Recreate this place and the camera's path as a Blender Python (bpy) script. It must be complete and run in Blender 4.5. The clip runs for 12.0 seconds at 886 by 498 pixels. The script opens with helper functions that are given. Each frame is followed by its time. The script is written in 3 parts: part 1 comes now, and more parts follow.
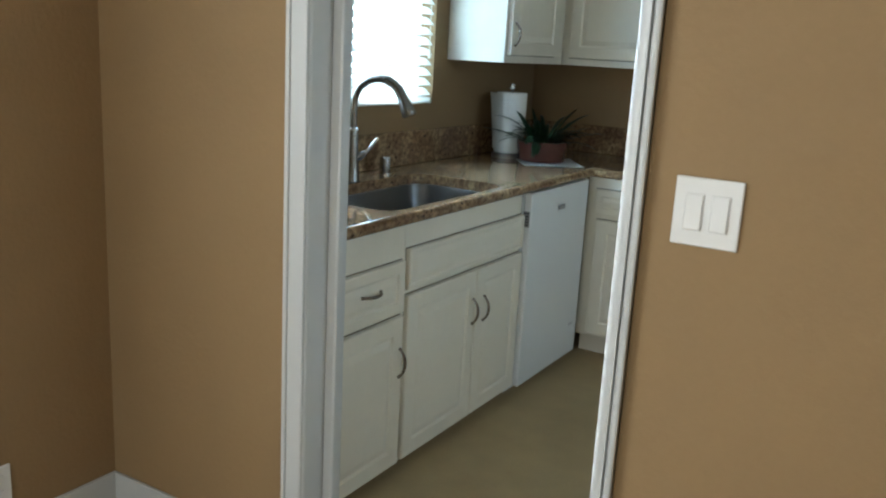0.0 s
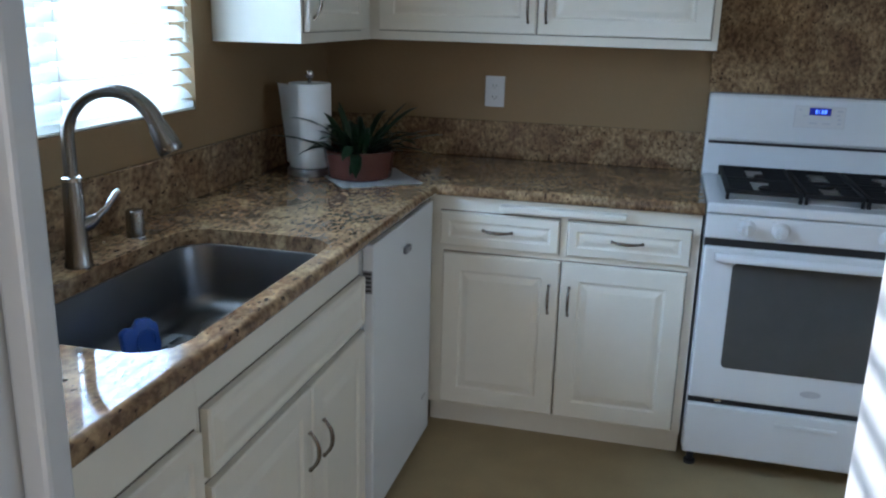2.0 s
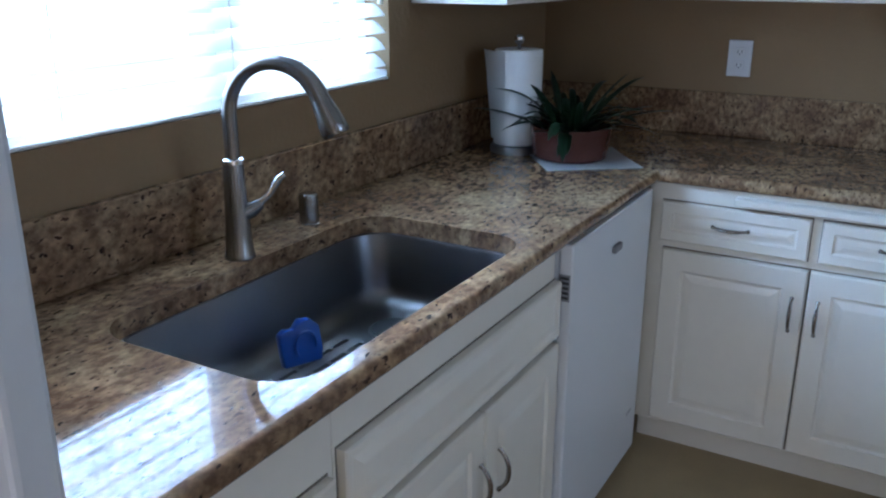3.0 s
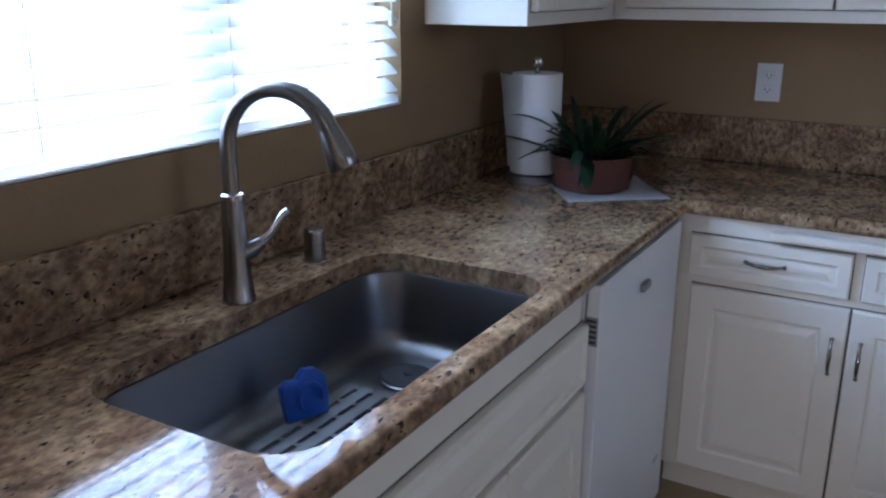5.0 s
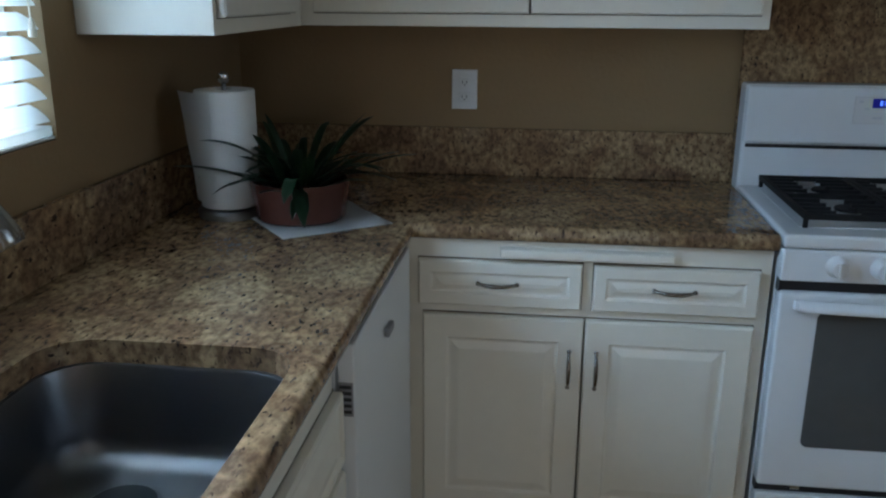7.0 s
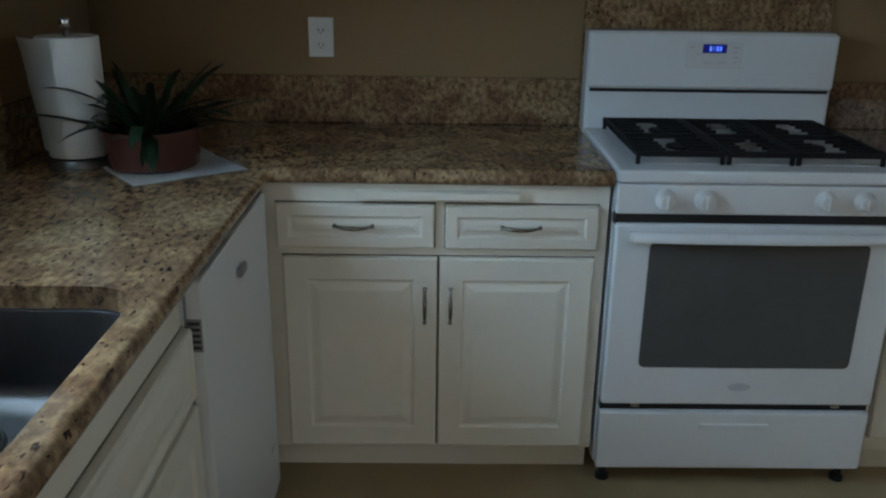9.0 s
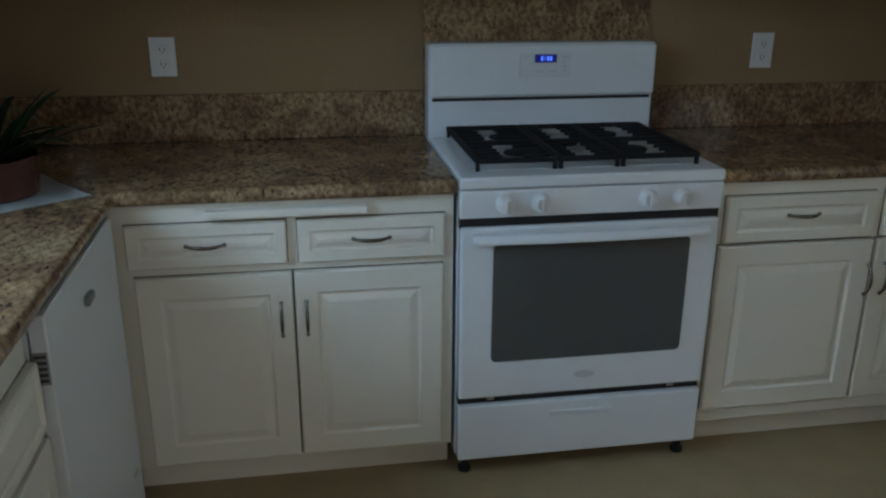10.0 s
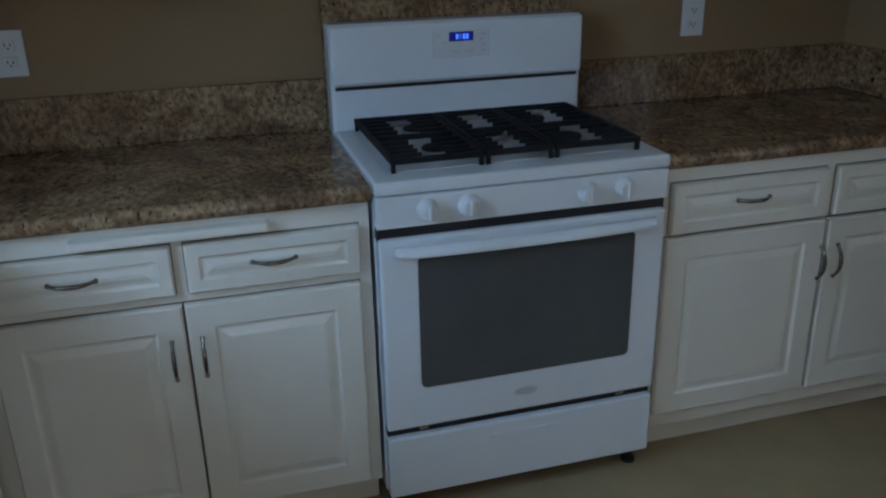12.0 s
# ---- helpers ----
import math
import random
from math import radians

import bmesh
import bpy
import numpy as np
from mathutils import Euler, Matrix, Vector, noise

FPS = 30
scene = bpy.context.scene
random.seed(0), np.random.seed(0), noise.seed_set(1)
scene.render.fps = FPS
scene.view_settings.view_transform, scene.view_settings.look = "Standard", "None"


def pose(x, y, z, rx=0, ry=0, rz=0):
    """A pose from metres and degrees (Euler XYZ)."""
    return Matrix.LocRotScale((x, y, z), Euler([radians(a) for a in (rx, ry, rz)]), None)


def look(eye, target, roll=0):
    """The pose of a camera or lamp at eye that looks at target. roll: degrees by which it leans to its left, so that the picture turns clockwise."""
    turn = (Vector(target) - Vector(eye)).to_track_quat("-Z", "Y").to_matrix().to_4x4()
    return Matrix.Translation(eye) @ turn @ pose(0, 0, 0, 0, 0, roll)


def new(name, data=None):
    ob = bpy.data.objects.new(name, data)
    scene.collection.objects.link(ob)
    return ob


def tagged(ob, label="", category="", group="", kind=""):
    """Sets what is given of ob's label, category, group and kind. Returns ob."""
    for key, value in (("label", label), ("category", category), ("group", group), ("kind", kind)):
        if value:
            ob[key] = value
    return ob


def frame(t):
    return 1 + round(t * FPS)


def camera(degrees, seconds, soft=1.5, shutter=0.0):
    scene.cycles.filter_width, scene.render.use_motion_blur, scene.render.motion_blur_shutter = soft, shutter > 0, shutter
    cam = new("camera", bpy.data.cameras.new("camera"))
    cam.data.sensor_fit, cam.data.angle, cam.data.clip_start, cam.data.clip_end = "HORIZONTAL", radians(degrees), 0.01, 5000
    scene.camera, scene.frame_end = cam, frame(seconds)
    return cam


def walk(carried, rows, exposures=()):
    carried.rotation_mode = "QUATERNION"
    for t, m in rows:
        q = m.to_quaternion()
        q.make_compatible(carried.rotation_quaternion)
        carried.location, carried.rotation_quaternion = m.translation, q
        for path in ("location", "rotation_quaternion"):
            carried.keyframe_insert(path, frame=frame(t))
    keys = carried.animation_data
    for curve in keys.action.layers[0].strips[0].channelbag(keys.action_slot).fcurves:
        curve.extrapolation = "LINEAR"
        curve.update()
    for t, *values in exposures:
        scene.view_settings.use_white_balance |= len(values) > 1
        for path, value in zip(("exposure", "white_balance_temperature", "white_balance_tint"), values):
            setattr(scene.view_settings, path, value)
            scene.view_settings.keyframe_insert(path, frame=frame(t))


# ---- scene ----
cam = camera(55.0, 12.0, soft=2.2)

PATH = [
    (0, (2.078, -4.377, 1.425), (1.083, -2.704, 0.965), 3.2),
    (0.5, (1.886, -4.238, 1.447), (1.046, -2.496, 0.936), 3.2),
    (1, (1.722, -3.978, 1.475), (1.013, -2.194, 0.915), 2.5),
    (1.5, (1.525, -3.626, 1.467), (0.942, -1.787, 0.938), 1.9),
    (2, (1.361, -3.378, 1.481), (0.893, -1.509, 0.942), 1.5),
    (2.5, (1.249, -3.199, 1.484), (0.649, -1.376, 0.921), 1.9),
    (3, (1.304, -3.025, 1.472), (0.357, -1.381, 0.84), 0.1),
    (3.5, (1.266, -2.95, 1.454), (0.253, -1.358, 0.793), -0.3),
    (5.5, (1.144, -2.855, 1.465), (0.248, -1.153, 0.916), 0.0),
    (6, (1.017, -2.756, 1.455), (0.302, -0.97, 0.909), 1.1),
    (6.5, (0.936, -2.678, 1.463), (0.477, -0.815, 0.898), 1.5),
    (7, (0.966, -2.637, 1.455), (0.736, -0.734, 0.883), 0.3),
    (7.5, (1.005, -2.63, 1.42), (0.987, -0.711, 0.862), 1.4),
    (9.5, (1.082, -2.76, 1.458), (1.142, -0.88, 0.778), 0.5),
    (10, (1.114, -2.79, 1.487), (1.435, -0.928, 0.83), 0.4),
    (10.5, (1.155, -2.747, 1.493), (1.648, -0.915, 0.861), 0.1),
    (11, (1.184, -2.707, 1.485), (1.73, -0.885, 0.868), -0.6),
    (11.5, (1.191, -2.646, 1.487), (1.716, -0.832, 0.829), -0.9),
    (12, (1.172, -2.47, 1.482), (1.679, -0.676, 0.759), -1.2),
]
walk(cam, [(t, look(eye, target, roll)) for t, eye, target, roll in PATH],
     exposures=[(0, 0.62, 5850, 3), (1.0, 0.8, 5700, 3), (1.5, 0.5, 5400, 5), (2.0, 0.4, 5550, 13), (3.0, 0.45, 5100, 18), (5.5, 0.1, 5450, 26), (7.0, -0.22, 5750, 11), (9.5, -0.45, 6050, 8), (10.5, -0.4, 5700, 10), (12.0, -0.45, 5400, 11)])

# ---- light and exposure ----
world = bpy.data.worlds.new("world")
scene.world = world
world.use_nodes = True
wn = world.node_tree.nodes
sky = wn.new("ShaderNodeTexSky")
sky.sky_type, sky.sun_disc = 'NISHITA', False
SUN_WAY = Vector((1.0, -0.45, -0.42)).normalized()
sky.sun_elevation = math.asin(-SUN_WAY.z)
sky.sun_rotation = math.atan2(-SUN_WAY.x, -SUN_WAY.y)
world.node_tree.links.new(sky.outputs[0], wn["Background"].inputs[0])
wn["Background"].inputs[1].default_value = 0.15
sun = new("sun", bpy.data.lights.new("sun", 'SUN'))
sun.data.energy, sun.data.angle, sun.data.color = 5.0, radians(0.4), (1.0, 0.93, 0.82)
sun.matrix_world = look((0, 0, 0), SUN_WAY)


def window_light(name, place, target, width, height, watts, colour):
    """Daylight of the sky that comes in through a window."""
    lamp = new(name, bpy.data.lights.new(name, 'AREA'))
    lamp.data.shape, lamp.data.size, lamp.data.size_y = 'RECTANGLE', width, height
    lamp.data.energy, lamp.data.color = watts, colour
    lamp.matrix_world = look(place, target)
    return lamp


window_light("kitchen_window_light", (-0.62, -1.50, 1.75), (0.10, -1.50, 1.25), 2.8, 1.4, 150, (0.52, 0.76, 1.0))
window_light("east_window_light", (3.48, -1.90, 1.53), (2.0, -1.90, 1.35), 1.1, 0.95, 4.5, (0.80, 0.92, 1.0))
window_light("dining_window_light", (-0.16, -4.75, 1.55), (1.0, -4.65, 1.45), 1.7, 1.1, 25, (1.0, 0.97, 0.92))
window_light("south_window_light", (1.6, -7.09, 0.90), (1.6, -5.0, 0.95), 1.9, 0.95, 27, (1.0, 0.97, 0.92))

# ---- materials ----


def mat(name, colour, rough=0.5, metal=0.0, vary=0.08, scale=6.0, grain=60.0, bump=0.02, spec=0.5, coat=0.0):
    """A surface with two scales of uneven colour, uneven gloss and fine relief."""
    m = bpy.data.materials.new(name)
    m.use_nodes = True
    n, l = m.node_tree.nodes, m.node_tree.links
    b = n["Principled BSDF"]
    co = n.new("ShaderNodeTexCoord")
    geo = n.new("ShaderNodeNewGeometry")
    big, fine = n.new("ShaderNodeTexNoise"), n.new("ShaderNodeTexNoise")
    big.inputs["Scale"].default_value, fine.inputs["Scale"].default_value = scale, grain
    big.inputs["Detail"].default_value = 3
    l.new(geo.outputs["Position"], big.inputs["Vector"])
    l.new(geo.outputs["Position"], fine.inputs["Vector"])
    add = n.new("ShaderNodeMath")
    add.operation = 'ADD'
    half = n.new("ShaderNodeMath")
    half.operation = 'MULTIPLY'
    half.inputs[1].default_value = 0.45
    l.new(fine.outputs["Fac"], half.inputs[0])
    l.new(big.outputs["Fac"], add.inputs[0])
    l.new(half.outputs[0], add.inputs[1])
    ramp = n.new("ShaderNodeMapRange")
    ramp.inputs["From Min"].default_value, ramp.inputs["From Max"].default_value = 0.4, 1.05
    ramp.inputs["To Min"].default_value, ramp.inputs["To Max"].default_value = 1 - vary, 1 + vary
    l.new(add.outputs[0], ramp.inputs["Value"])
    mul = n.new("ShaderNodeVectorMath")
    mul.operation = 'SCALE'
    mul.inputs[0].default_value = colour
    l.new(ramp.outputs[0], mul.inputs["Scale"])
    l.new(mul.outputs[0], b.inputs["Base Color"])
    rr = n.new("ShaderNodeMapRange")
    rr.inputs["To Min"].default_value, rr.inputs["To Max"].default_value = rough * 0.85, min(1, rough * 1.15)
    l.new(big.outputs["Fac"], rr.inputs["Value"])
    l.new(rr.outputs[0], b.inputs["Roughness"])
    b.inputs["Metallic"].default_value = metal
    b.inputs["Specular IOR Level"].default_value = spec
    b.inputs["Coat Weight"].default_value = coat
    if bump:
        bp = n.new("ShaderNodeBump")
        bp.inputs["Strength"].default_value, bp.inputs["Distance"].default_value = bump * 10, 0.001
        l.new(fine.outputs["Fac"], bp.inputs["Height"])
        l.new(bp.outputs[0], b.inputs["Normal"])
    return m


def granite_material():
    """Polished golden granite: sandy ground, brown clouds, cream grains and short dark flecks that lie one way."""
    m = bpy.data.materials.new("granite")
    m.use_nodes = True
    n, l = m.node_tree.nodes, m.node_tree.links
    b = n["Principled BSDF"]
    geo = n.new("ShaderNodeNewGeometry")

    def noise_at(scale, detail, stretch, turn, rough=0.55, warp=0.0):
        mp = n.new("ShaderNodeMapping")
        mp.inputs["Scale"].default_value, mp.inputs["Rotation"].default_value = stretch, turn
        l.new(geo.outputs["Position"], mp.inputs["Vector"])
        tx = n.new("ShaderNodeTexNoise")
        tx.inputs["Scale"].default_value, tx.inputs["Detail"].default_value = scale, detail
        tx.inputs["Roughness"].default_value, tx.inputs["Distortion"].default_value = rough, warp
        l.new(mp.outputs[0], tx.inputs["Vector"])
        return tx.outputs["Fac"]

    def ramp_of(fac, stops):
        rp = n.new("ShaderNodeValToRGB")
        e = rp.color_ramp.elements
        e[0].position, e[0].color = stops[0][0], (*stops[0][1], 1)
        e[1].position, e[1].color = stops[-1][0], (*stops[-1][1], 1)
        for p, c in stops[1:-1]:
            e.new(p).color = (*c, 1)
        l.new(fac, rp.inputs["Fac"])
        return rp.outputs["Color"]

    def blend(way, fac, one, two):
        mx = n.new("ShaderNodeMix")
        mx.data_type, mx.blend_type = 'RGBA', way
        l.new(fac, mx.inputs[0]) if fac else None
        l.new(one, mx.inputs[6])
        l.new(two, mx.inputs[7])
        if not fac:
            mx.inputs[0].default_value = 1.0
        return mx.outputs[2]

    clouds = ramp_of(noise_at(7, 5, (1, 1, 1), (0.2, 0.1, 0.4), 0.6, 0.6),
                     [(0.33, (0.140, 0.085, 0.051)), (0.47, (0.200, 0.128, 0.072)), (0.62, (0.285, 0.200, 0.115))])
    grains = ramp_of(noise_at(55, 3, (1.3, 0.75, 1.0), (0.3, 0.2, 0.5)),
                     [(0.36, (0.62, 0.56, 0.52)), (0.5, (1.0, 0.98, 0.95)), (0.68, (1.55, 1.52, 1.42))])
    ground = blend('MULTIPLY', None, clouds, grains)
    fleck = ramp_of(noise_at(82, 2, (1.6, 0.62, 1.1), (0.1, 0.15, 0.55), 0.5, 0.4), [(0.33, (1, 1, 1)), (0.385, (0, 0, 0))])
    dark = ramp_of(noise_at(30, 1, (1, 1, 1), (0, 0, 0)), [(0.4, (0.030, 0.020, 0.016)), (0.6, (0.075, 0.042, 0.026))])
    l.new(blend('MIX', fleck, ground, dark), b.inputs["Base Color"])
    b.inputs["Roughness"].default_value = 0.045
    b.inputs["Specular IOR Level"].default_value = 0.32
    return m


def floor_material():
    """Tan sheet vinyl, faintly mottled, with a satin finish."""
    return mat("tan_vinyl", (0.36, 0.275, 0.150), 0.62, vary=0.12, scale=7, grain=120, bump=0.05, spec=0.3)


def glass_material(name, colour=(1, 1, 1), rough=0.0):
    m = bpy.data.materials.new(name)
    m.use_nodes = True
    b = m.node_tree.nodes["Principled BSDF"]
    b.inputs["Base Color"].default_value = (*colour, 1)
    b.inputs["Transmission Weight"].default_value = 1.0
    b.inputs["Roughness"].default_value = rough
    b.inputs["IOR"].default_value = 1.45
    return m


def leaf_material():
    m = mat("leaf", (0.020, 0.048, 0.020), 0.34, vary=0.35, scale=25, grain=150, bump=0.03)
    m.node_tree.nodes["Principled BSDF"].inputs["Subsurface Weight"].default_value = 0.0
    return m


def brushed_material(name, colour, rough, stretch=(4, 4, 260)):
    m = mat(name, colour, rough, metal=1.0, vary=0.06, scale=8, grain=180, bump=0.0)
    n, l = m.node_tree.nodes, m.node_tree.links
    co = n.new("ShaderNodeTexCoord")
    mp = n.new("ShaderNodeMapping")
    mp.inputs["Scale"].default_value = stretch
    tx = n.new("ShaderNodeTexNoise")
    tx.inputs["Scale"].default_value = 1.0
    l.new(co.outputs["Object"], mp.inputs["Vector"])
    l.new(mp.outputs[0], tx.inputs["Vector"])
    bp = n.new("ShaderNodeBump")
    bp.inputs["Strength"].default_value, bp.inputs["Distance"].default_value = 0.04, 0.001
    l.new(tx.outputs["Fac"], bp.inputs["Height"])
    l.new(bp.outputs[0], n["Principled BSDF"].inputs["Normal"])
    return m


def glow_material(name, colour, strength):
    m = bpy.data.materials.new(name)
    m.use_nodes = True
    b = m.node_tree.nodes["Principled BSDF"]
    b.inputs["Base Color"].default_value = (0.01, 0.01, 0.02, 1)
    b.inputs["Emission Color"].default_value = (*colour, 1)
    b.inputs["Emission Strength"].default_value = strength
    return m


def slat_material():
    """White vinyl slat that lets part of the daylight through."""
    m = mat("white_blind_slat", (0.88, 0.88, 0.86), 0.4, vary=0.03, bump=0.005)
    n, l = m.node_tree.nodes, m.node_tree.links
    glow = n.new("ShaderNodeBsdfTranslucent")
    glow.inputs["Color"].default_value = (0.90, 0.90, 0.86, 1)
    mix = n.new("ShaderNodeMixShader")
    mix.inputs[0].default_value = 0.62
    l.new(n["Principled BSDF"].outputs[0], mix.inputs[1])
    l.new(glow.outputs[0], mix.inputs[2])
    l.new(mix.outputs[0], n["Material Output"].inputs[0])
    return m


TAN = mat("tan_wall_paint", (0.270, 0.180, 0.090), 0.75, vary=0.05, scale=3, grain=70, bump=0.12, spec=0.3)
CEIL = mat("ceiling_paint", (0.78, 0.76, 0.70), 0.85, vary=0.03, grain=50, bump=0.1)
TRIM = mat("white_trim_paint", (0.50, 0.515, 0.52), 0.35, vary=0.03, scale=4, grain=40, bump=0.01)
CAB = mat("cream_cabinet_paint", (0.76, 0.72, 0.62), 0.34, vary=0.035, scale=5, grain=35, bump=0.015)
# dark tone that paints in the shade round cabinet fronts
GAPSHADE = mat("cabinet_painted_shade", (0.17, 0.145, 0.105), 0.7, vary=0.1)
GRANITE = granite_material()
VINYL = floor_material()
STEEL = brushed_material("brushed_steel", (0.215, 0.215, 0.22), 0.33)
NICKEL = brushed_material("brushed_nickel", (0.31, 0.30, 0.29), 0.25)
CHROME = mat("polished_chrome", (0.72, 0.72, 0.73), 0.08, metal=1.0, vary=0.02, bump=0)
PEWTER = mat("dark_pewter", (0.27, 0.24, 0.21), 0.25, metal=1.0, vary=0.1, bump=0.01)
ENAMEL = mat("white_enamel", (0.74, 0.76, 0.77), 0.16, vary=0.015, scale=3, grain=30, bump=0.004, coat=0.3)
APPL = mat("white_appliance_paint", (0.70, 0.72, 0.73), 0.3, vary=0.02, scale=4, grain=60, bump=0.01)
BLACK = mat("black_gap", (0.012, 0.012, 0.014), 0.5, vary=0.1)
IRON = mat("cast_iron", (0.010, 0.010, 0.011), 0.75, vary=0.2, grain=200, bump=0.05, spec=0.25)
BURNER = mat("burner_aluminium", (0.42, 0.42, 0.42), 0.45, metal=0.7, vary=0.1, bump=0.02)
OVENGLASS = mat("oven_glass", (0.085, 0.088, 0.087), 0.12, vary=0.12, scale=3, grain=20, bump=0)
PLASTIC = mat("white_plastic", (0.68, 0.68, 0.67), 0.35, vary=0.015, bump=0.005)
SLOT = mat("dark_slot", (0.03, 0.03, 0.03), 0.6)
VENT = mat("grey_vent", (0.25, 0.25, 0.26), 0.5)
LOGO = mat("grey_badge", (0.56, 0.57, 0.59), 0.35, metal=0.2)
SLATMAT = slat_material()
CORD = mat("cream_cord", (0.75, 0.70, 0.58), 0.8)
FRAME = mat("window_vinyl", (0.78, 0.78, 0.77), 0.35, vary=0.02)
GLASS = glass_material("window_glass")
PAPER = mat("paper_towel", (0.82, 0.81, 0.78), 0.9, vary=0.03, grain=220, bump=0.1)
NAPKIN = mat("white_napkin", (0.82, 0.82, 0.82), 0.9, vary=0.03, grain=160, bump=0.08)
TERRA = mat("terracotta", (0.095, 0.034, 0.025), 0.22, vary=0.15, scale=12, grain=90, bump=0.03)
SOIL = mat("soil", (0.025, 0.017, 0.012), 0.95, vary=0.4, scale=40, grain=200, bump=0.2)
LEAF = leaf_material()
BLUE = mat("blue_plastic", (0.012, 0.075, 0.40), 0.35, vary=0.06, bump=0.01)
RUBBER = mat("grey_rubber_mat", (0.20, 0.21, 0.22), 0.55, vary=0.08, grain=150, bump=0.04)
DRAIN = mat("dark_drain_rubber", (0.045, 0.05, 0.052), 0.6, vary=0.1, grain=150, bump=0.03, spec=0.3)
DISPLAY = glow_material("clock_display", (0.02, 0.03, 1.0), 0.12)
DIGIT = glow_material("clock_digit", (0.10, 0.22, 1.0), 1.6)
GROUND = mat("pale_ground", (0.45, 0.43, 0.40), 0.9, vary=0.15, scale=0.4, grain=8, bump=0.1)

# ---- mesh helpers ----


def part(name, bm, material, parent=None, label="", smooth=False):
    """One mesh object out of a bmesh, under a thing or a part."""
    me = bpy.data.meshes.new(name)
    bmesh.ops.recalc_face_normals(bm, faces=bm.faces)
    if smooth:
        for f in bm.faces:
            f.smooth = True
    bm.to_mesh(me)
    bm.free()
    me.materials.append(material)
    if smooth:
        me.set_sharp_from_angle(angle=radians(40))
    ob = new(name, me)
    if parent:
        ob.parent = parent
        ob.matrix_parent_inverse = parent.matrix_world.inverted()
    if label:
        ob["label"] = label
    return ob


def thing(name, at, label, category, group="", kind=""):
    """The Empty at a thing's base."""
    ob = new(name)
    ob.location = at
    ob.matrix_world = Matrix.Translation(at)
    ob.empty_display_size = 0.1
    return tagged(ob, label, category, group, kind)


def box(x0, y0, z0, x1, y1, z1, bevel=0.0, bm=None, seg=2):
    own = bmesh.new()
    bmesh.ops.create_cube(own, size=1)
    for v in own.verts:
        v.co = Vector(((x0 + x1) / 2 + v.co.x * (x1 - x0), (y0 + y1) / 2 + v.co.y * (y1 - y0), (z0 + z1) / 2 + v.co.z * (z1 - z0)))
    if bevel:
        bmesh.ops.bevel(own, geom=own.edges[:], offset=bevel, segments=seg, affect='EDGES', profile=0.5)
    return join(bm, own)


def join(bm, own):
    if bm is None:
        return own
    me = bpy.data.meshes.new("tmp")
    own.to_mesh(me)
    own.free()
    bm.from_mesh(me)
    bpy.data.meshes.remove(me)
    return bm


def boxes(items, bevel=0.0):
    bm = bmesh.new()
    for it in items:
        box(*it, bevel=bevel, bm=bm)
    return bm


def lathe(rings, steps=32, centre=(0, 0, 0), bm=None, cap=True):
    """Rings of (radius, z) turned round the z axis."""
    bm = bm or bmesh.new()
    rows = []
    for r, z in rings:
        rows.append([bm.verts.new((centre[0] + r * math.cos(a), centre[1] + r * math.sin(a), centre[2] + z))
                     for a in (2 * math.pi * k / steps for k in range(steps))])
    for a, b in zip(rows, rows[1:]):
        for k in range(steps):
            bm.faces.new((a[k], a[(k + 1) % steps], b[(k + 1) % steps], b[k]))
    if cap:
        bm.faces.new(rows[0][::-1])
        bm.faces.new(rows[-1])
    return bm


def tube(points, radii, steps=12, bm=None, flat=1.0):
    """A round bar along points; radii: one for all, or one a point."""
    bm = bm or bmesh.new()
    pts = [Vector(p) for p in points]
    if isinstance(radii, (int, float)):
        radii = [radii] * len(pts)
    rows, side = [], None
    for i, p in enumerate(pts):
        way = (pts[min(i + 1, len(pts) - 1)] - pts[max(i - 1, 0)]).normalized()
        if side is None:
            side = way.orthogonal().normalized()
        side = (side - way * side.dot(way)).normalized()
        up = way.cross(side)
        rows.append([bm.verts.new(p + radii[i] * (math.cos(a) * side + flat * math.sin(a) * up))
                     for a in (2 * math.pi * k / steps for k in range(steps))])
    for a, b in zip(rows, rows[1:]):
        for k in range(steps):
            bm.faces.new((a[k], a[(k + 1) % steps], b[(k + 1) % steps], b[k]))
    bm.faces.new(rows[0][::-1])
    bm.faces.new(rows[-1])
    return bm


def facing(u, z0, face, axis):
    """Maps a front's own (along, out, up) into the room: axis 'y' looks to -y, axis 'x' looks to +x."""
    if axis == 'y':
        return lambda a, o, h: Vector((u + a, face - o, z0 + h))
    return lambda a, o, h: Vector((face + o, u + a, z0 + h))


def raised_panel(width, height, to, thick=0.02, rail=0.055, cathedral=False):
    """A cabinet front: eased edge, flat frame, a routed groove and a raised field."""
    bm = bmesh.new()
    levels = [(0.0, 0.0), (0.0, thick - 0.004), (0.004, thick), (rail, thick), (rail + 0.006, thick - 0.006),
              (rail + 0.012, thick - 0.006), (rail + 0.030, thick - 0.001), (rail + 0.034, thick - 0.0005)]
    rows = []
    for ins, out in levels:
        rows.append([bm.verts.new(to(a, out, h)) for a, h in
                     ((ins, ins), (width - ins, ins), (width - ins, height - ins), (ins, height - ins))])
    for a, b in zip(rows, rows[1:]):
        for k in range(4):
            bm.faces.new((a[k], a[(k + 1) % 4], b[(k + 1) % 4], b[k]))
    bm.faces.new(rows[0][::-1])
    bm.faces.new(rows[-1])
    return bm


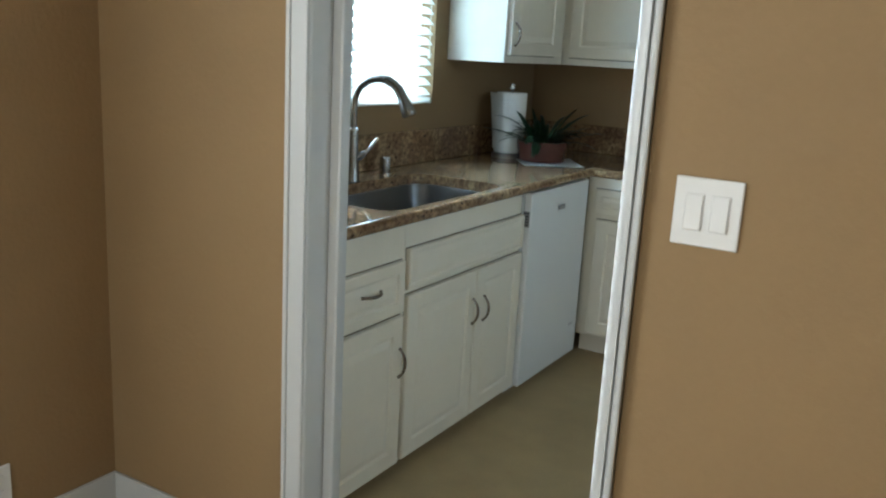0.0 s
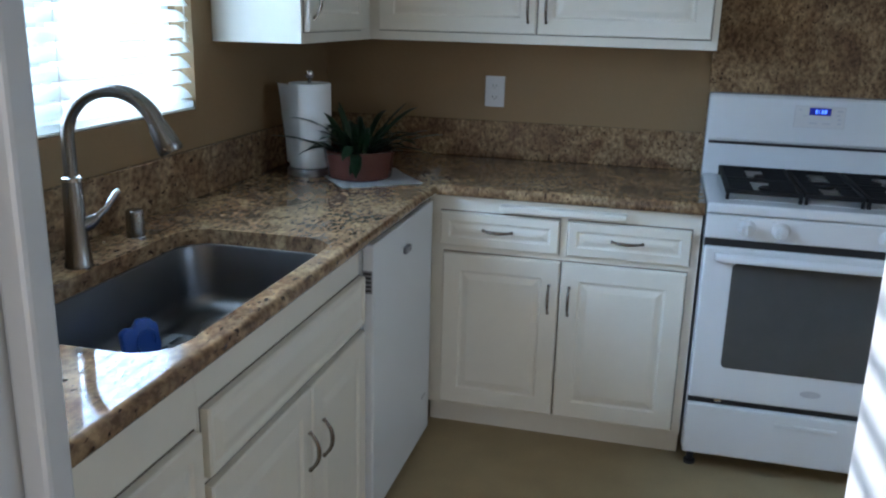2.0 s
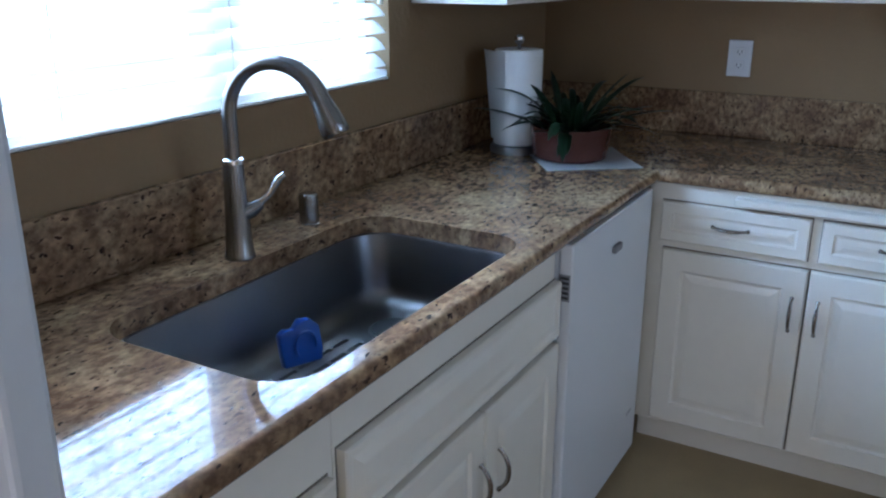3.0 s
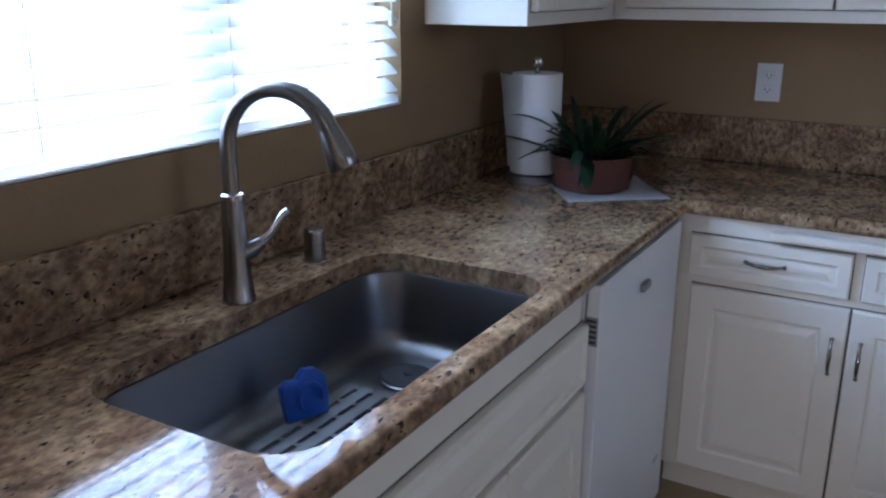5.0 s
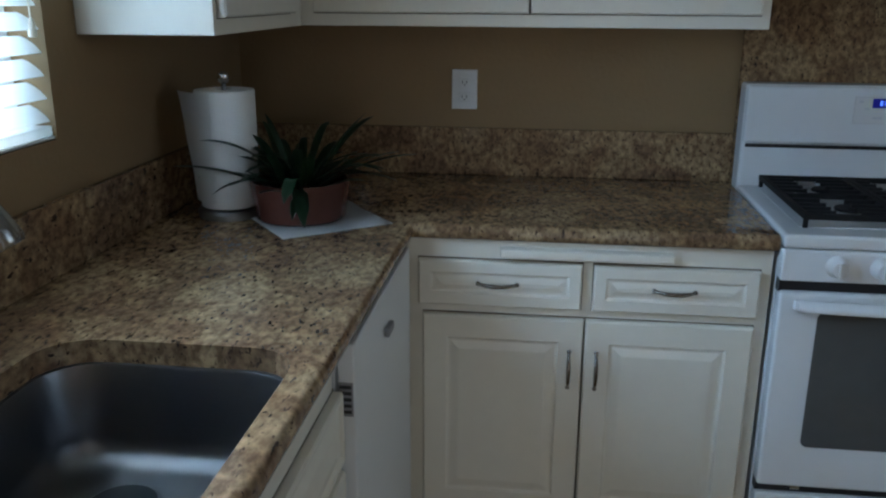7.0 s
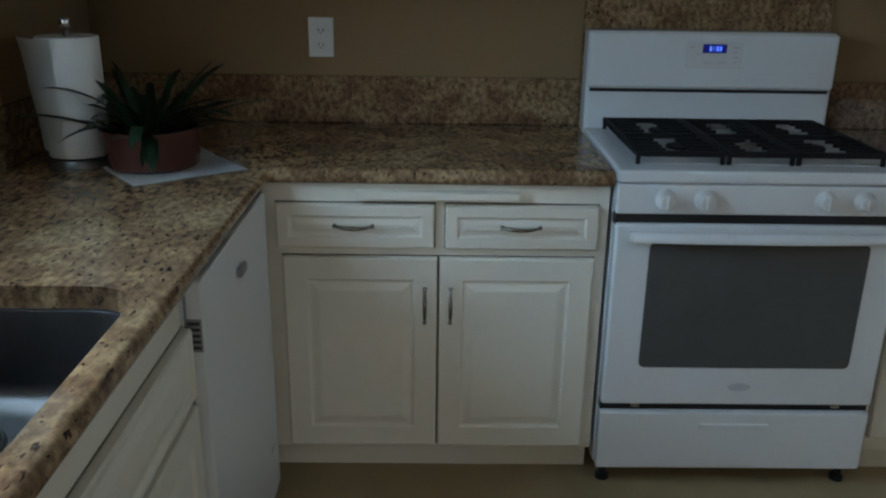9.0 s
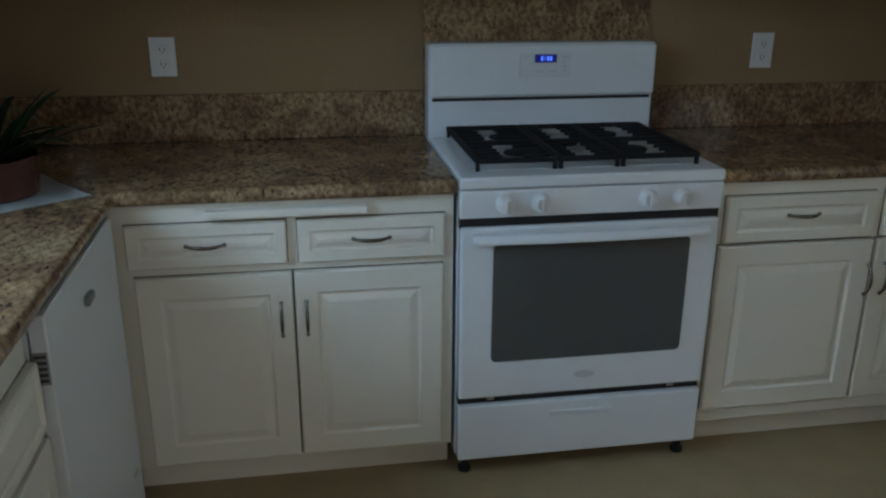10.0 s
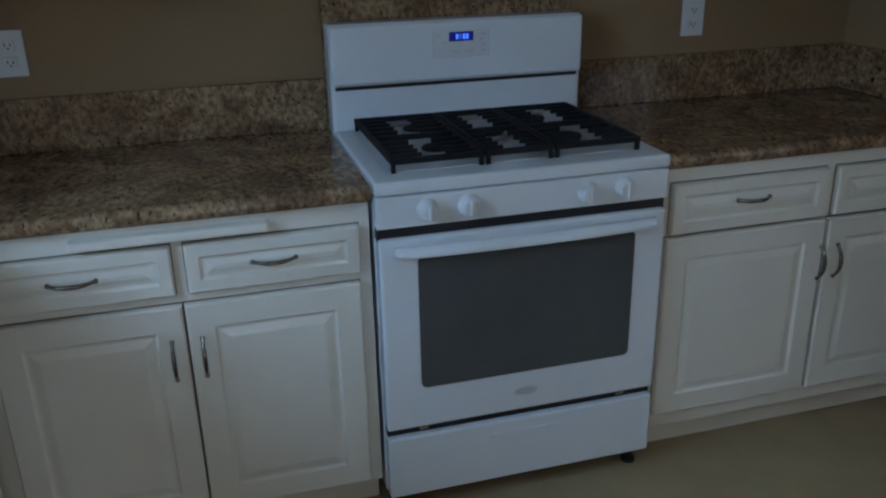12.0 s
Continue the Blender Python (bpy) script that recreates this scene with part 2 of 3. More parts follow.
def bow_handle(to, along, length=0.10):
    """A bow pull: two feet and an arched bar, thicker in the middle. along: 'h' or 'v'."""
    pts, rad = [], []
    for k in range(13):
        s = k / 12 * 2 - 1
        o = 0.002 + 0.024 * (1 - abs(s) ** 2.4)
        a = s * length / 2
        pts.append(to(a, o, 0) if along == 'h' else to(0, o, a))
        rad.append(0.0034 + 0.0022 * (1 - s * s) + (0.0028 if k in (0, 12) else 0))
    return tube(pts, rad, 10)


def front(parent, name, axis, u, z, width, height, face, rail=0.055, handle=None, label=""):
    """A door or drawer front under a cabinet, with its handle. handle: (along, up, way)."""
    to = facing(u, z, face, axis)
    # slightly larger dark plate behind the front: edge shade put into its colour
    shade_plate = bmesh.new()
    rows = [[shade_plate.verts.new(to(a, o, h)) for a, h in ((-0.003, -0.003), (width + 0.003, -0.003), (width + 0.003, height + 0.004), (-0.003, height + 0.004))] for o in (-0.004, 0.0008)]
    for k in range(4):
        shade_plate.faces.new((rows[0][k], rows[0][(k + 1) % 4], rows[1][(k + 1) % 4], rows[1][k]))
    shade_plate.faces.new(rows[0][::-1])
    shade_plate.faces.new(rows[1])
    part("shade_border", shade_plate, GAPSHADE, parent, "dark plate painted as the shade round a cabinet front")
    door = part(name, raised_panel(width, height, facing(u, z, face, axis), rail=rail), CAB, parent, label)
    if handle:
        part("handle", bow_handle(facing(u + handle[0], z + handle[1], face + (0.02 if axis == 'x' else -0.02), axis), handle[2]), PEWTER, door, "pewter bow handle", True)
    return door


def structure(name, bm, material, label=""):
    return tagged(part(name, bm, material, None, label), kind="structure")


# ---- plan ----
TOP = 0.915          # worktop height
EX, EY = 0.65, -0.635  # front edges of the worktops
XR = 3.31            # right wall
YP0, YP1 = -2.805, -2.70  # partition, dining side and kitchen side
DX0, DX1 = 0.762, 1.535    # doorway
CEILING = 2.44
EY0, EY1 = -2.50, -1.30   # east kitchen window
WY0, WY1, WZ0, WZ1 = -2.26, -1.055, 1.176, 2.08   # kitchen window

# floor, ceiling, walls
structure("floor", box(-0.15, -7.2, -0.1, 4.8, 0.15, 0.0), VINYL, "tan sheet vinyl floor with faint mottling")
structure("ceiling", box(-0.15, -7.2, CEILING, 4.8, 0.15, CEILING + 0.1), CEIL, "off-white painted ceiling")
structure("wall_north", box(-0.15, 0.0, 0, XR + 0.12, 0.15, CEILING), TAN, "tan painted wall behind the range")
structure("wall_west", boxes([(-0.15, WY1, 0, 0, 0, CEILING), (-0.15, WY0, 0, 0, WY1, WZ0), (-0.15, WY0, WZ1, 0, WY1, CEILING),
                              (-0.15, -3.9, 0, 0, WY0, CEILING), (-0.15, -5.6, 0, 0, -3.9, 1.0), (-0.15, -5.6, 2.1, 0, -3.9, CEILING),
                              (-0.15, -7.2, 0, 0, -5.6, CEILING)]), TAN, "tan painted outer wall with windows")
structure("wall_east", boxes([(XR, YP1, 0, XR + 0.12, EY0, CEILING), (XR, EY1, 0, XR + 0.12, 0, CEILING), (XR, EY0, 0, XR + 0.12, EY1, 1.0), (XR, EY0, 2.05, XR + 0.12, EY1, CEILING)]), TAN, "tan painted kitchen side wall")
structure("wall_partition", boxes([(0, YP0, 0, DX0 - 0.02, YP1, CEILING), (DX1 + 0.02, YP0, 0, 4.65, YP1, CEILING),
                                   (DX0 - 0.02, YP0, 2.07, DX1 + 0.02, YP1, CEILING)]), TAN, "tan painted wall around the doorway")
structure("wall_dining_east", box(4.65, -7.2, 0, 4.8, YP0, CEILING), TAN, "tan painted dining wall")
structure("wall_dining_south", boxes([(0, -7.2, 0, 0.6, -7.05, CEILING), (2.6, -7.2, 0, 4.65, -7.05, CEILING), (0.6, -7.2, 0, 2.6, -7.05, 0.35), (0.6, -7.2, 1.45, 2.6, -7.05, CEILING)]), TAN, "tan painted dining end wall")

# door lining and casings
def casing(y_face, out):
    """The flat casing on one side of the doorway, with an eased inner bead. out: -1 towards the dining room."""
    y0, y1 = sorted((y_face, y_face + out * 0.016))
    b0, b1 = sorted((y_face, y_face + out * 0.022))
    bm = boxes([(DX0 - 0.066, y0, 0, DX0 - 0.004, y1, 2.12), (DX1 + 0.031, y0, 0, DX1 + 0.050, y1, 2.12),
                (DX0 - 0.004, y0, 2.055, DX1 + 0.004, y1, 2.12)], 0.004)
    for x0, x1 in ((DX0 - 0.066, DX0 - 0.052), (DX1 + 0.037, DX1 + 0.050)):
        box(x0, b0, 0, x1, b1, 2.12, 0.004, bm)
    return bm


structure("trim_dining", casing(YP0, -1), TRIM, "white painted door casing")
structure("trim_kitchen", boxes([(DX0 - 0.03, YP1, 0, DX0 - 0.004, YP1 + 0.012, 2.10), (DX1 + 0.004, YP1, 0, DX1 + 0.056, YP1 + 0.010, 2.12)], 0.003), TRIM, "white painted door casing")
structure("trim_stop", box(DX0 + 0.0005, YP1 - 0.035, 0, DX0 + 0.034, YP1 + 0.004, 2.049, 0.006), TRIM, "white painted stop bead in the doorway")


def lining_post(x0, x1, y0, y1, r, top=2.05, side=1):
    """A jamb board whose arris towards the dining room is rounded off. side: 1 with the doorway at x1, -1 at x0."""
    face, back = (x1, x0) if side == 1 else (x0, x1)
    ring = [(back, y0), (back, y1), (face, y1)]
    ring += [(face - side * r * (1 - math.cos(radians(a))), y0 + r - r * math.sin(radians(a))) for a in range(0, 91, 10)]
    bm = bmesh.new()
    low, high = [[bm.verts.new((x, y, z)) for x, y in ring] for z in (0.0, top)]
    for k in range(len(ring)):
        bm.faces.new((low[k], low[(k + 1) % len(ring)], high[(k + 1) % len(ring)], high[k]))
    bm.faces.new(low[::-1])
    bm.faces.new(high)
    return bm


bm = lining_post(DX0 - 0.02, DX0, YP0 - 0.010, YP1 + 0.004, 0.012)
join(bm, lining_post(DX1, DX1 + 0.03, YP0 - 0.0215, YP1 + 0.004, 0.0285, side=-1))
box(DX0 - 0.02, YP0 - 0.004, 2.05, DX1 + 0.02, YP1 + 0.004, 2.07, 0.002, bm)
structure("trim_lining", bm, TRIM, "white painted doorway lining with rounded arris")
bpy.data.objects["trim_lining"].data.shade_smooth()
bpy.data.objects["trim_lining"].data.set_sharp_from_angle(angle=radians(30))


def baseboard(name, x0, y0, x1, y1):
    return structure(name, box(x0, y0, 0.001, x1, y1, 0.09, 0.005), TRIM, "white painted baseboard")


baseboard("baseboard_dining", 0.014, YP0 - 0.014, DX0 - 0.067, YP0)
baseboard("baseboard_dining_west", 0.0, -7.05, 0.014, YP0)
baseboard("baseboard_dining_right", DX1 + 0.051, YP0 - 0.014, 4.65, YP0)
baseboard("baseboard_east", XR - 0.014, YP1 + 0.002, XR, -0.625)

# kitchen window: frame, mullion, panes, sill
win = structure("window_1", boxes([(-0.13, WY0, WZ0, -0.075, WY0 + 0.045, WZ1), (-0.13, WY1 - 0.045, WZ0, -0.075, WY1, WZ1),
                                   (-0.13, WY0 + 0.045, WZ0, -0.075, WY1 - 0.045, WZ0 + 0.045), (-0.13, WY0 + 0.045, WZ1 - 0.045, -0.075, WY1 - 0.045, WZ1),
                                   (-0.125, -1.70, WZ0 + 0.045, -0.08, -1.58, WZ1 - 0.045)], 0.004), FRAME, "white vinyl sliding window behind blinds")
for y0, y1 in ((WY0 + 0.045, -1.70), (-1.58, WY1 - 0.045)):
    pane = part("pane", box(-0.105, y0, WZ0 + 0.045, -0.101, y1, WZ1 - 0.045), GLASS, win)
    pane.visible_shadow = False
part("window_sill", box(-0.075, WY0 + 0.002, WZ0 + 0.001, -0.001, WY1 - 0.002, WZ0 + 0.008, 0.004), mat("sill_paint", (0.72, 0.71, 0.68), 0.4), win, "white painted sill")
win2 = structure("window_2", boxes([(-0.13, -5.6, 1.0, -0.075, -5.55, 2.1), (-0.13, -3.95, 1.0, -0.075, -3.9, 2.1), (-0.13, -5.55, 1.0, -0.075, -3.95, 1.05),
                                    (-0.13, -5.55, 2.05, -0.075, -3.95, 2.1)], 0.004), FRAME, "white vinyl dining window")
pane = part("pane", box(-0.105, -5.55, 1.05, -0.101, -3.95, 2.05), GLASS, win2)
pane.visible_shadow = False

win4 = structure("window_4", boxes([(XR + 0.05, EY0, 1.0, XR + 0.105, EY0 + 0.045, 2.05), (XR + 0.05, EY1 - 0.045, 1.0, XR + 0.105, EY1, 2.05), (XR + 0.05, EY0 + 0.045, 1.0, XR + 0.105, EY1 - 0.045, 1.045),
                                    (XR + 0.05, EY0 + 0.045, 2.005, XR + 0.105, EY1 - 0.045, 2.05)], 0.004), FRAME, "white vinyl window on the kitchen's east side")
pane = part("pane", box(XR + 0.075, EY0 + 0.045, 1.045, XR + 0.079, EY1 - 0.045, 2.005), GLASS, win4)
pane.visible_shadow = False
win3 = structure("window_3", boxes([(0.6, -7.16, 0.35, 0.65, -7.10, 1.45), (2.55, -7.16, 0.35, 2.6, -7.10, 1.45), (0.65, -7.16, 0.35, 2.55, -7.10, 0.40),
                                    (0.65, -7.16, 1.40, 2.55, -7.10, 1.45)], 0.004), FRAME, "white vinyl window at the dining end")
pane = part("pane", box(0.65, -7.135, 0.40, 2.55, -7.131, 1.40), GLASS, win3)
pane.visible_shadow = False

# outdoors
structure("ground", box(-60, -60, -0.5, 60, 60, -0.3), GROUND, "pale sunlit paving outside the window")


def window_blind():
    t = thing("window_blind", (-0.035, (WY0 + WY1) / 2, WZ0 + 0.014), "white two-inch horizontal blind hung in the kitchen window, slats open", "blind")
    part("headrail", box(-0.062, WY0 + 0.004, WZ1 - 0.05, -0.008, WY1 - 0.004, WZ1, 0.004), SLATMAT, t)
    pitch, half, tilt = 0.044, 0.025, radians(-37)
    me = None
    z = WZ0 + 0.052
    while z < WZ1 - 0.06:
        bm = bmesh.new()
        rows = []
        for k in range(7):
            s = k / 6 * 2 - 1
            bow = 0.0035 * (1 - s * s)
            x, h = s * half * math.cos(tilt) - bow * math.sin(tilt), s * half * math.sin(tilt) + bow
            rows.append((x, h))
        ring = [(x, h + 0.0011) for x, h in rows] + [(x, h - 0.0011) for x, h in rows[::-1]]
        ends = [[bm.verts.new((-0.028 + x, y, z + h)) for x, h in ring] for y in (WY0 + 0.006, WY1 - 0.006)]
        n = len(ring)
        for k in range(n):
            bm.faces.new((ends[0][k], ends[0][(k + 1) % n], ends[1][(k + 1) % n], ends[1][k]))
        bm.faces.new(ends[0][::-1])
        bm.faces.new(ends[1])
        part("slat", bm, SLATMAT, t)
        z += pitch
    part("bottom_rail", box(-0.052, WY0 + 0.006, WZ0 + 0.0085, -0.003, WY1 - 0.006, WZ0 + 0.028, 0.004), SLATMAT, t)
    for y in (WY0 + 0.18, -1.65, WY1 - 0.18):
        part("ladder_cord", boxes([(-0.0045, y - 0.001, WZ0 + 0.028, -0.0025, y + 0.001, WZ1 - 0.05), (-0.0535, y - 0.001, WZ0 + 0.028, -0.0515, y + 0.001, WZ1 - 0.05)]), CORD, t)
    part("pull_cord", tube([(-0.006, WY1 - 0.035, WZ1 - 0.05), (-0.005, WY1 - 0.034, 1.5), (-0.004, WY1 - 0.033, 1.405)], 0.0016, 6), CORD, t)
    part("tassel", lathe([(0.003, 0.035), (0.006, 0.025), (0.008, 0.006), (0.007, 0.0)][::-1], 12, (-0.004, WY1 - 0.033, 1.375)), CORD, t, "cream wooden cord tassel", True)


window_blind()

# ---- worktops ----
SX0, SX1, SY0, SY1, SR = 0.180, 0.598, -2.222, -1.428, 0.085   # sink opening


def rounded_rect(x0, y0, x1, y1, r, n=6):
    pts = []
    for cx, cy, a0 in ((x1 - r, y1 - r, 0), (x0 + r, y1 - r, 90), (x0 + r, y0 + r, 180), (x1 - r, y0 + r, 270)):
        for k in range(n + 1):
            a = radians(a0 + 90 * k / n)
            pts.append((cx + r * math.cos(a), cy + r * math.sin(a)))
    return pts


def slab(outline, hole, z0, z1):
    """A slab with an outline and one rounded hole through it."""
    bm = bmesh.new()
    edges = []
    for loop in (outline, hole):
        if not loop:
            continue
        vs = [bm.verts.new((x, y, z1)) for x, y in loop]
        edges += [bm.edges.new((vs[k], vs[(k + 1) % len(vs)])) for k in range(len(vs))]
    bmesh.ops.triangle_fill(bm, use_beauty=True, use_dissolve=False, edges=edges)
    top = bm.faces[:]
    made = bmesh.ops.extrude_face_region(bm, geom=top)
    for v in made["geom"]:
        if isinstance(v, bmesh.types.BMVert):
            v.co.z = z0
    return bm


def nosing(bm, path, r=0.02, z=TOP):
    """A half-round front edge along path: points given with the way in which they are pushed out."""
    prof = [(r * math.sin(radians(a)), -r + r * math.cos(radians(a))) for a in range(0, 181, 15)]
    rows = [[bm.verts.new((x + d * ox, y + d * oy, z + h)) for d, h in prof] for (x, y), (ox, oy) in path]
    for a, b in zip(rows, rows[1:]):
        for k in range(len(prof) - 1):
            bm.faces.new((a[k], b[k], b[k + 1], a[k + 1]))
    return bm


RX0, RX1 = 1.527, 2.282     # the range's place
counter = thing("countertop", (0.3, -0.3, TOP - 0.04), "polished golden-brown granite worktop in an L, cut out for the sink", "countertop")
bm = slab([(0.003, -2.697), (EX - 0.02, -2.697), (EX - 0.02, EY + 0.02), (RX0 - 0.004, EY + 0.02), (RX0 - 0.004, -0.003), (0.003, -0.003)],
          rounded_rect(SX0, SY0, SX1, SY1, SR), TOP - 0.04, TOP)
part("slab", bm, GRANITE, counter)
bm = bmesh.new()
nosing(bm, [((EX - 0.02, -2.697), (1, 0)), ((EX - 0.02, EY + 0.02), (1, -1)), ((RX0 - 0.004, EY + 0.02), (0, -1))])
part("front_edge", bm, GRANITE, counter, "rounded granite front edge", True)
counter2 = thing("countertop", (2.8, -0.3, TOP - 0.04), "polished golden-brown granite worktop beside the white range", "countertop")
bm = slab([(RX1 + 0.004, EY + 0.02), (XR - 0.003, EY + 0.02), (XR - 0.003, -0.003), (RX1 + 0.004, -0.003)], None, TOP - 0.04, TOP)
part("slab", bm, GRANITE, counter2)
bm = bmesh.new()
nosing(bm, [((RX1 + 0.004, EY + 0.02), (0, -1)), ((XR - 0.003, EY + 0.02), (0, -1))])
part("front_edge", bm, GRANITE, counter2, "rounded granite front edge", True)
BST = 1.062


def backsplash(x0, y0, x1, y1, z1=BST, label="golden-brown granite upstand on the worktop"):
    ob = part("backsplash", box(x0, y0, TOP + 0.001, x1, y1, z1, 0.002), GRANITE)
    return tagged(ob, label, "backsplash", "granite upstands")


backsplash(0.001, -2.695, 0.021, -0.022)
backsplash(0.001, -0.021, RX0 - 0.005, -0.001)
backsplash(RX1 + 0.005, -0.021, XR - 0.022, -0.001)
backsplash(XR - 0.021, EY + 0.01, XR - 0.001, -0.001)
backsplash(RX0 - 0.003, -0.017, RX1 + 0.003, -0.001, 1.95, "full-height granite panel on the wall behind the range")

# ---- base cabinets ----
TOE = 0.10
LOW = 0.04           # the run under the window goes almost down to the floor


def base_cabinet(axis, u0, u1, face, label, back=0.02, toe=0.065, gap=None):
    """A face-frame carcass with a recessed toe board; its fronts come after it."""
    mid = (u0 + u1) / 2
    at = (face - 0.3, mid, 0) if axis == 'x' else (mid, face + 0.3, 0)
    t = thing("base_cabinet", at, label, "cabinet", "base cabinets")
    if axis == 'x':
        part("body", box(back, u0 + 0.0015, LOW, face, u1 - 0.0015, TOP - 0.042, 0.002), CAB, t)
        part("toe_board", box(face - toe - 0.02, u0 + 0.0015, 0.0, face - toe, u1 - 0.0015, LOW - 0.001), CAB, t, "cream toe board")
    else:
        part("body", box(u0 + 0.0015, face, TOE, u1 - 0.0015, -back, TOP - 0.042, 0.002), CAB, t)
        part("toe_board", box(u0 + 0.0015, face + toe, 0.0, u1 - 0.0015, face + toe + 0.02, TOE - 0.001), CAB, t, "cream toe board")
    return t


FX, FY = 0.612, -0.605
DZ0, DH = 0.115, 0.52
# beside the doorway: one drawer over one door
c = base_cabinet('x', -2.698, -2.302, FX, "cream raised-panel base cabinet with one drawer over a door")
part("face_frame", box(0.594, -2.6985, LOW - 0.001, FX + 0.0012, -2.1545, TOP - 0.042, 0.002), CAB, c)
part("toe_board", box(FX - 0.085, -2.3025, 0, FX - 0.065, -2.1545, LOW - 0.001), CAB, c)
part("base_shelf", box(0.02, -2.3025, LOW, 0.593, -2.1545, LOW + 0.018), CAB, c)
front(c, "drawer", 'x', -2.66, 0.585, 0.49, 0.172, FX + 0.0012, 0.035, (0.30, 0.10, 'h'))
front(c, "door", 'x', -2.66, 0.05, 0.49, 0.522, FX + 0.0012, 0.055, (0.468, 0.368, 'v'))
# under the sink: a false front over two doors. The basin hangs in it, so the carcass is open above
c = thing("base_cabinet", (0.3, -1.73, 0), "cream raised-panel sink cabinet with false front over two doors", "cabinet", "base cabinets")
part("face_frame", box(0.595, -2.152, LOW, FX, -1.312, TOP - 0.042, 0.002), CAB, c)
part("side_panel", box(0.02, -2.152, LOW, 0.594, -2.137, TOP - 0.3), CAB, c)
part("side_panel", box(0.02, -1.327, LOW, 0.594, -1.312, TOP - 0.3), CAB, c)
part("base_shelf", box(0.02, -2.136, LOW, 0.594, -1.328, LOW + 0.018), CAB, c)
part("toe_board", box(FX - 0.085, -2.152, 0, FX - 0.065, -1.312, LOW - 0.001), CAB, c, "cream toe board")
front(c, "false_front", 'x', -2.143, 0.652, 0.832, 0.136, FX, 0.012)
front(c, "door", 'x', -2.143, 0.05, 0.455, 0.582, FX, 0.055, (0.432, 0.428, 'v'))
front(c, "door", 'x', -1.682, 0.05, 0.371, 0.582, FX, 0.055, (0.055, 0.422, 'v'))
# blind corner
c = base_cabinet('x', -0.690, -0.625, FX, "cream filler panel in the corner between two cabinet runs")
# between the corner and the range
c = base_cabinet('y', 0.615, RX0 - 0.006, FY, "cream raised-panel base cabinet with two drawers over two doors")
for u, w, hz in ((0.660, 0.408, 0.2), (1.097, 0.395, 0.195)):
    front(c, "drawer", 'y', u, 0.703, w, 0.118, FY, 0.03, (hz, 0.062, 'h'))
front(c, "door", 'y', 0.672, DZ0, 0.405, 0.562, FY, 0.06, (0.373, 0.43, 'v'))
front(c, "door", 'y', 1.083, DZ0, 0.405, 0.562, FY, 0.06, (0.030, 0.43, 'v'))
part("pullout_board", box(0.865, FY - 0.034, 0.836, 1.285, FY + 0.3, 0.858, 0.004), CAB, c, "cream edge of a pull-out board")
# right of the range
c = base_cabinet('y', RX1 + 0.006, XR - 0.002, FY, "cream raised-panel base cabinet between range and side wall")
for u, w in ((2.315, 0.475), (2.822, 0.43)):
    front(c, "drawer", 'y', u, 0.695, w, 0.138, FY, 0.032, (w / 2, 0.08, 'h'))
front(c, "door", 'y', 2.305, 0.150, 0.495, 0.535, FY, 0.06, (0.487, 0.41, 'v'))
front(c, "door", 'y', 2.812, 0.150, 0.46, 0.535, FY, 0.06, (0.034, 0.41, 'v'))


def dishwasher():
    t = thing("dishwasher", (0.35, -1.0, 0), "white built-in dishwasher with a plain painted door", "dishwasher")
    x = 0.650
    part("tub", box(0.05, -1.300, 0.10, 0.615, -0.700, 0.865), APPL, t)
    d = part("door", box(0.618, -1.298, 0.045, x, -0.694, 0.873, 0.004), APPL, t, "plain white dishwasher door")
    part("latch", box(x, -1.03, 0.775, x + 0.012, -0.975, 0.795, 0.004), VENT, d, "grey latch")
    part("toe_panel", box(0.56, -1.29, 0.0, 0.58, -0.71, 0.099), APPL, t)
    v = part("side_vent", box(0.6185, -1.3005, 0.735, 0.646, -1.2985, 0.800), VENT, d, "grey slotted vent")
    for k in range(5):
        part("slot", box(0.622, -1.3018, 0.741 + k * 0.012, 0.643, -1.3008, 0.747 + k * 0.012), SLOT, v)
    part("badge", box(x, -0.79, 0.19, x + 0.003, -0.75, 0.20, 0.001), LOGO, d)


dishwasher()


# ---- wall cabinets ----
UZ0, UZ1 = 1.374, 2.15


def wall_cabinet(axis, u0, u1, face, fronts, label, back=0.002):
    mid = (u0 + u1) / 2
    at = (0.15, mid, UZ0) if axis == 'x' else (mid, -0.15, UZ0)
    t = thing("wall_cabinet", at, label, "cabinet", "wall cabinets")
    if axis == 'x':
        part("body", box(back, u0, UZ0, face, u1, UZ1, 0.002), CAB, t)
    else:
        part("body", box(u0, face, UZ0, u1, -back, UZ1, 0.002), CAB, t)
    for u, w, hz in fronts:
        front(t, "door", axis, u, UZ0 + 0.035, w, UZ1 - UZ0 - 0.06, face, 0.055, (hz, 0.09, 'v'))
    return t


wall_cabinet('x', -0.944, -0.322, 0.297, [(-0.925, 0.50, 0.03)], "white-cream wall cabinet beside the window, door closed")
wall_cabinet('y', 0.003, 1.523, -0.300, [(0.33, 0.578, 0.55), (0.914, 0.585, 0.03)], "cream raised-panel wall cabinet above the worktop, doors closed")
wall_cabinet('y', 2.27, XR - 0.003, -0.300, [(2.30, 0.485, 0.455), (2.80, 0.48, 0.03)], "cream raised-panel wall cabinet beside the range's granite panel")


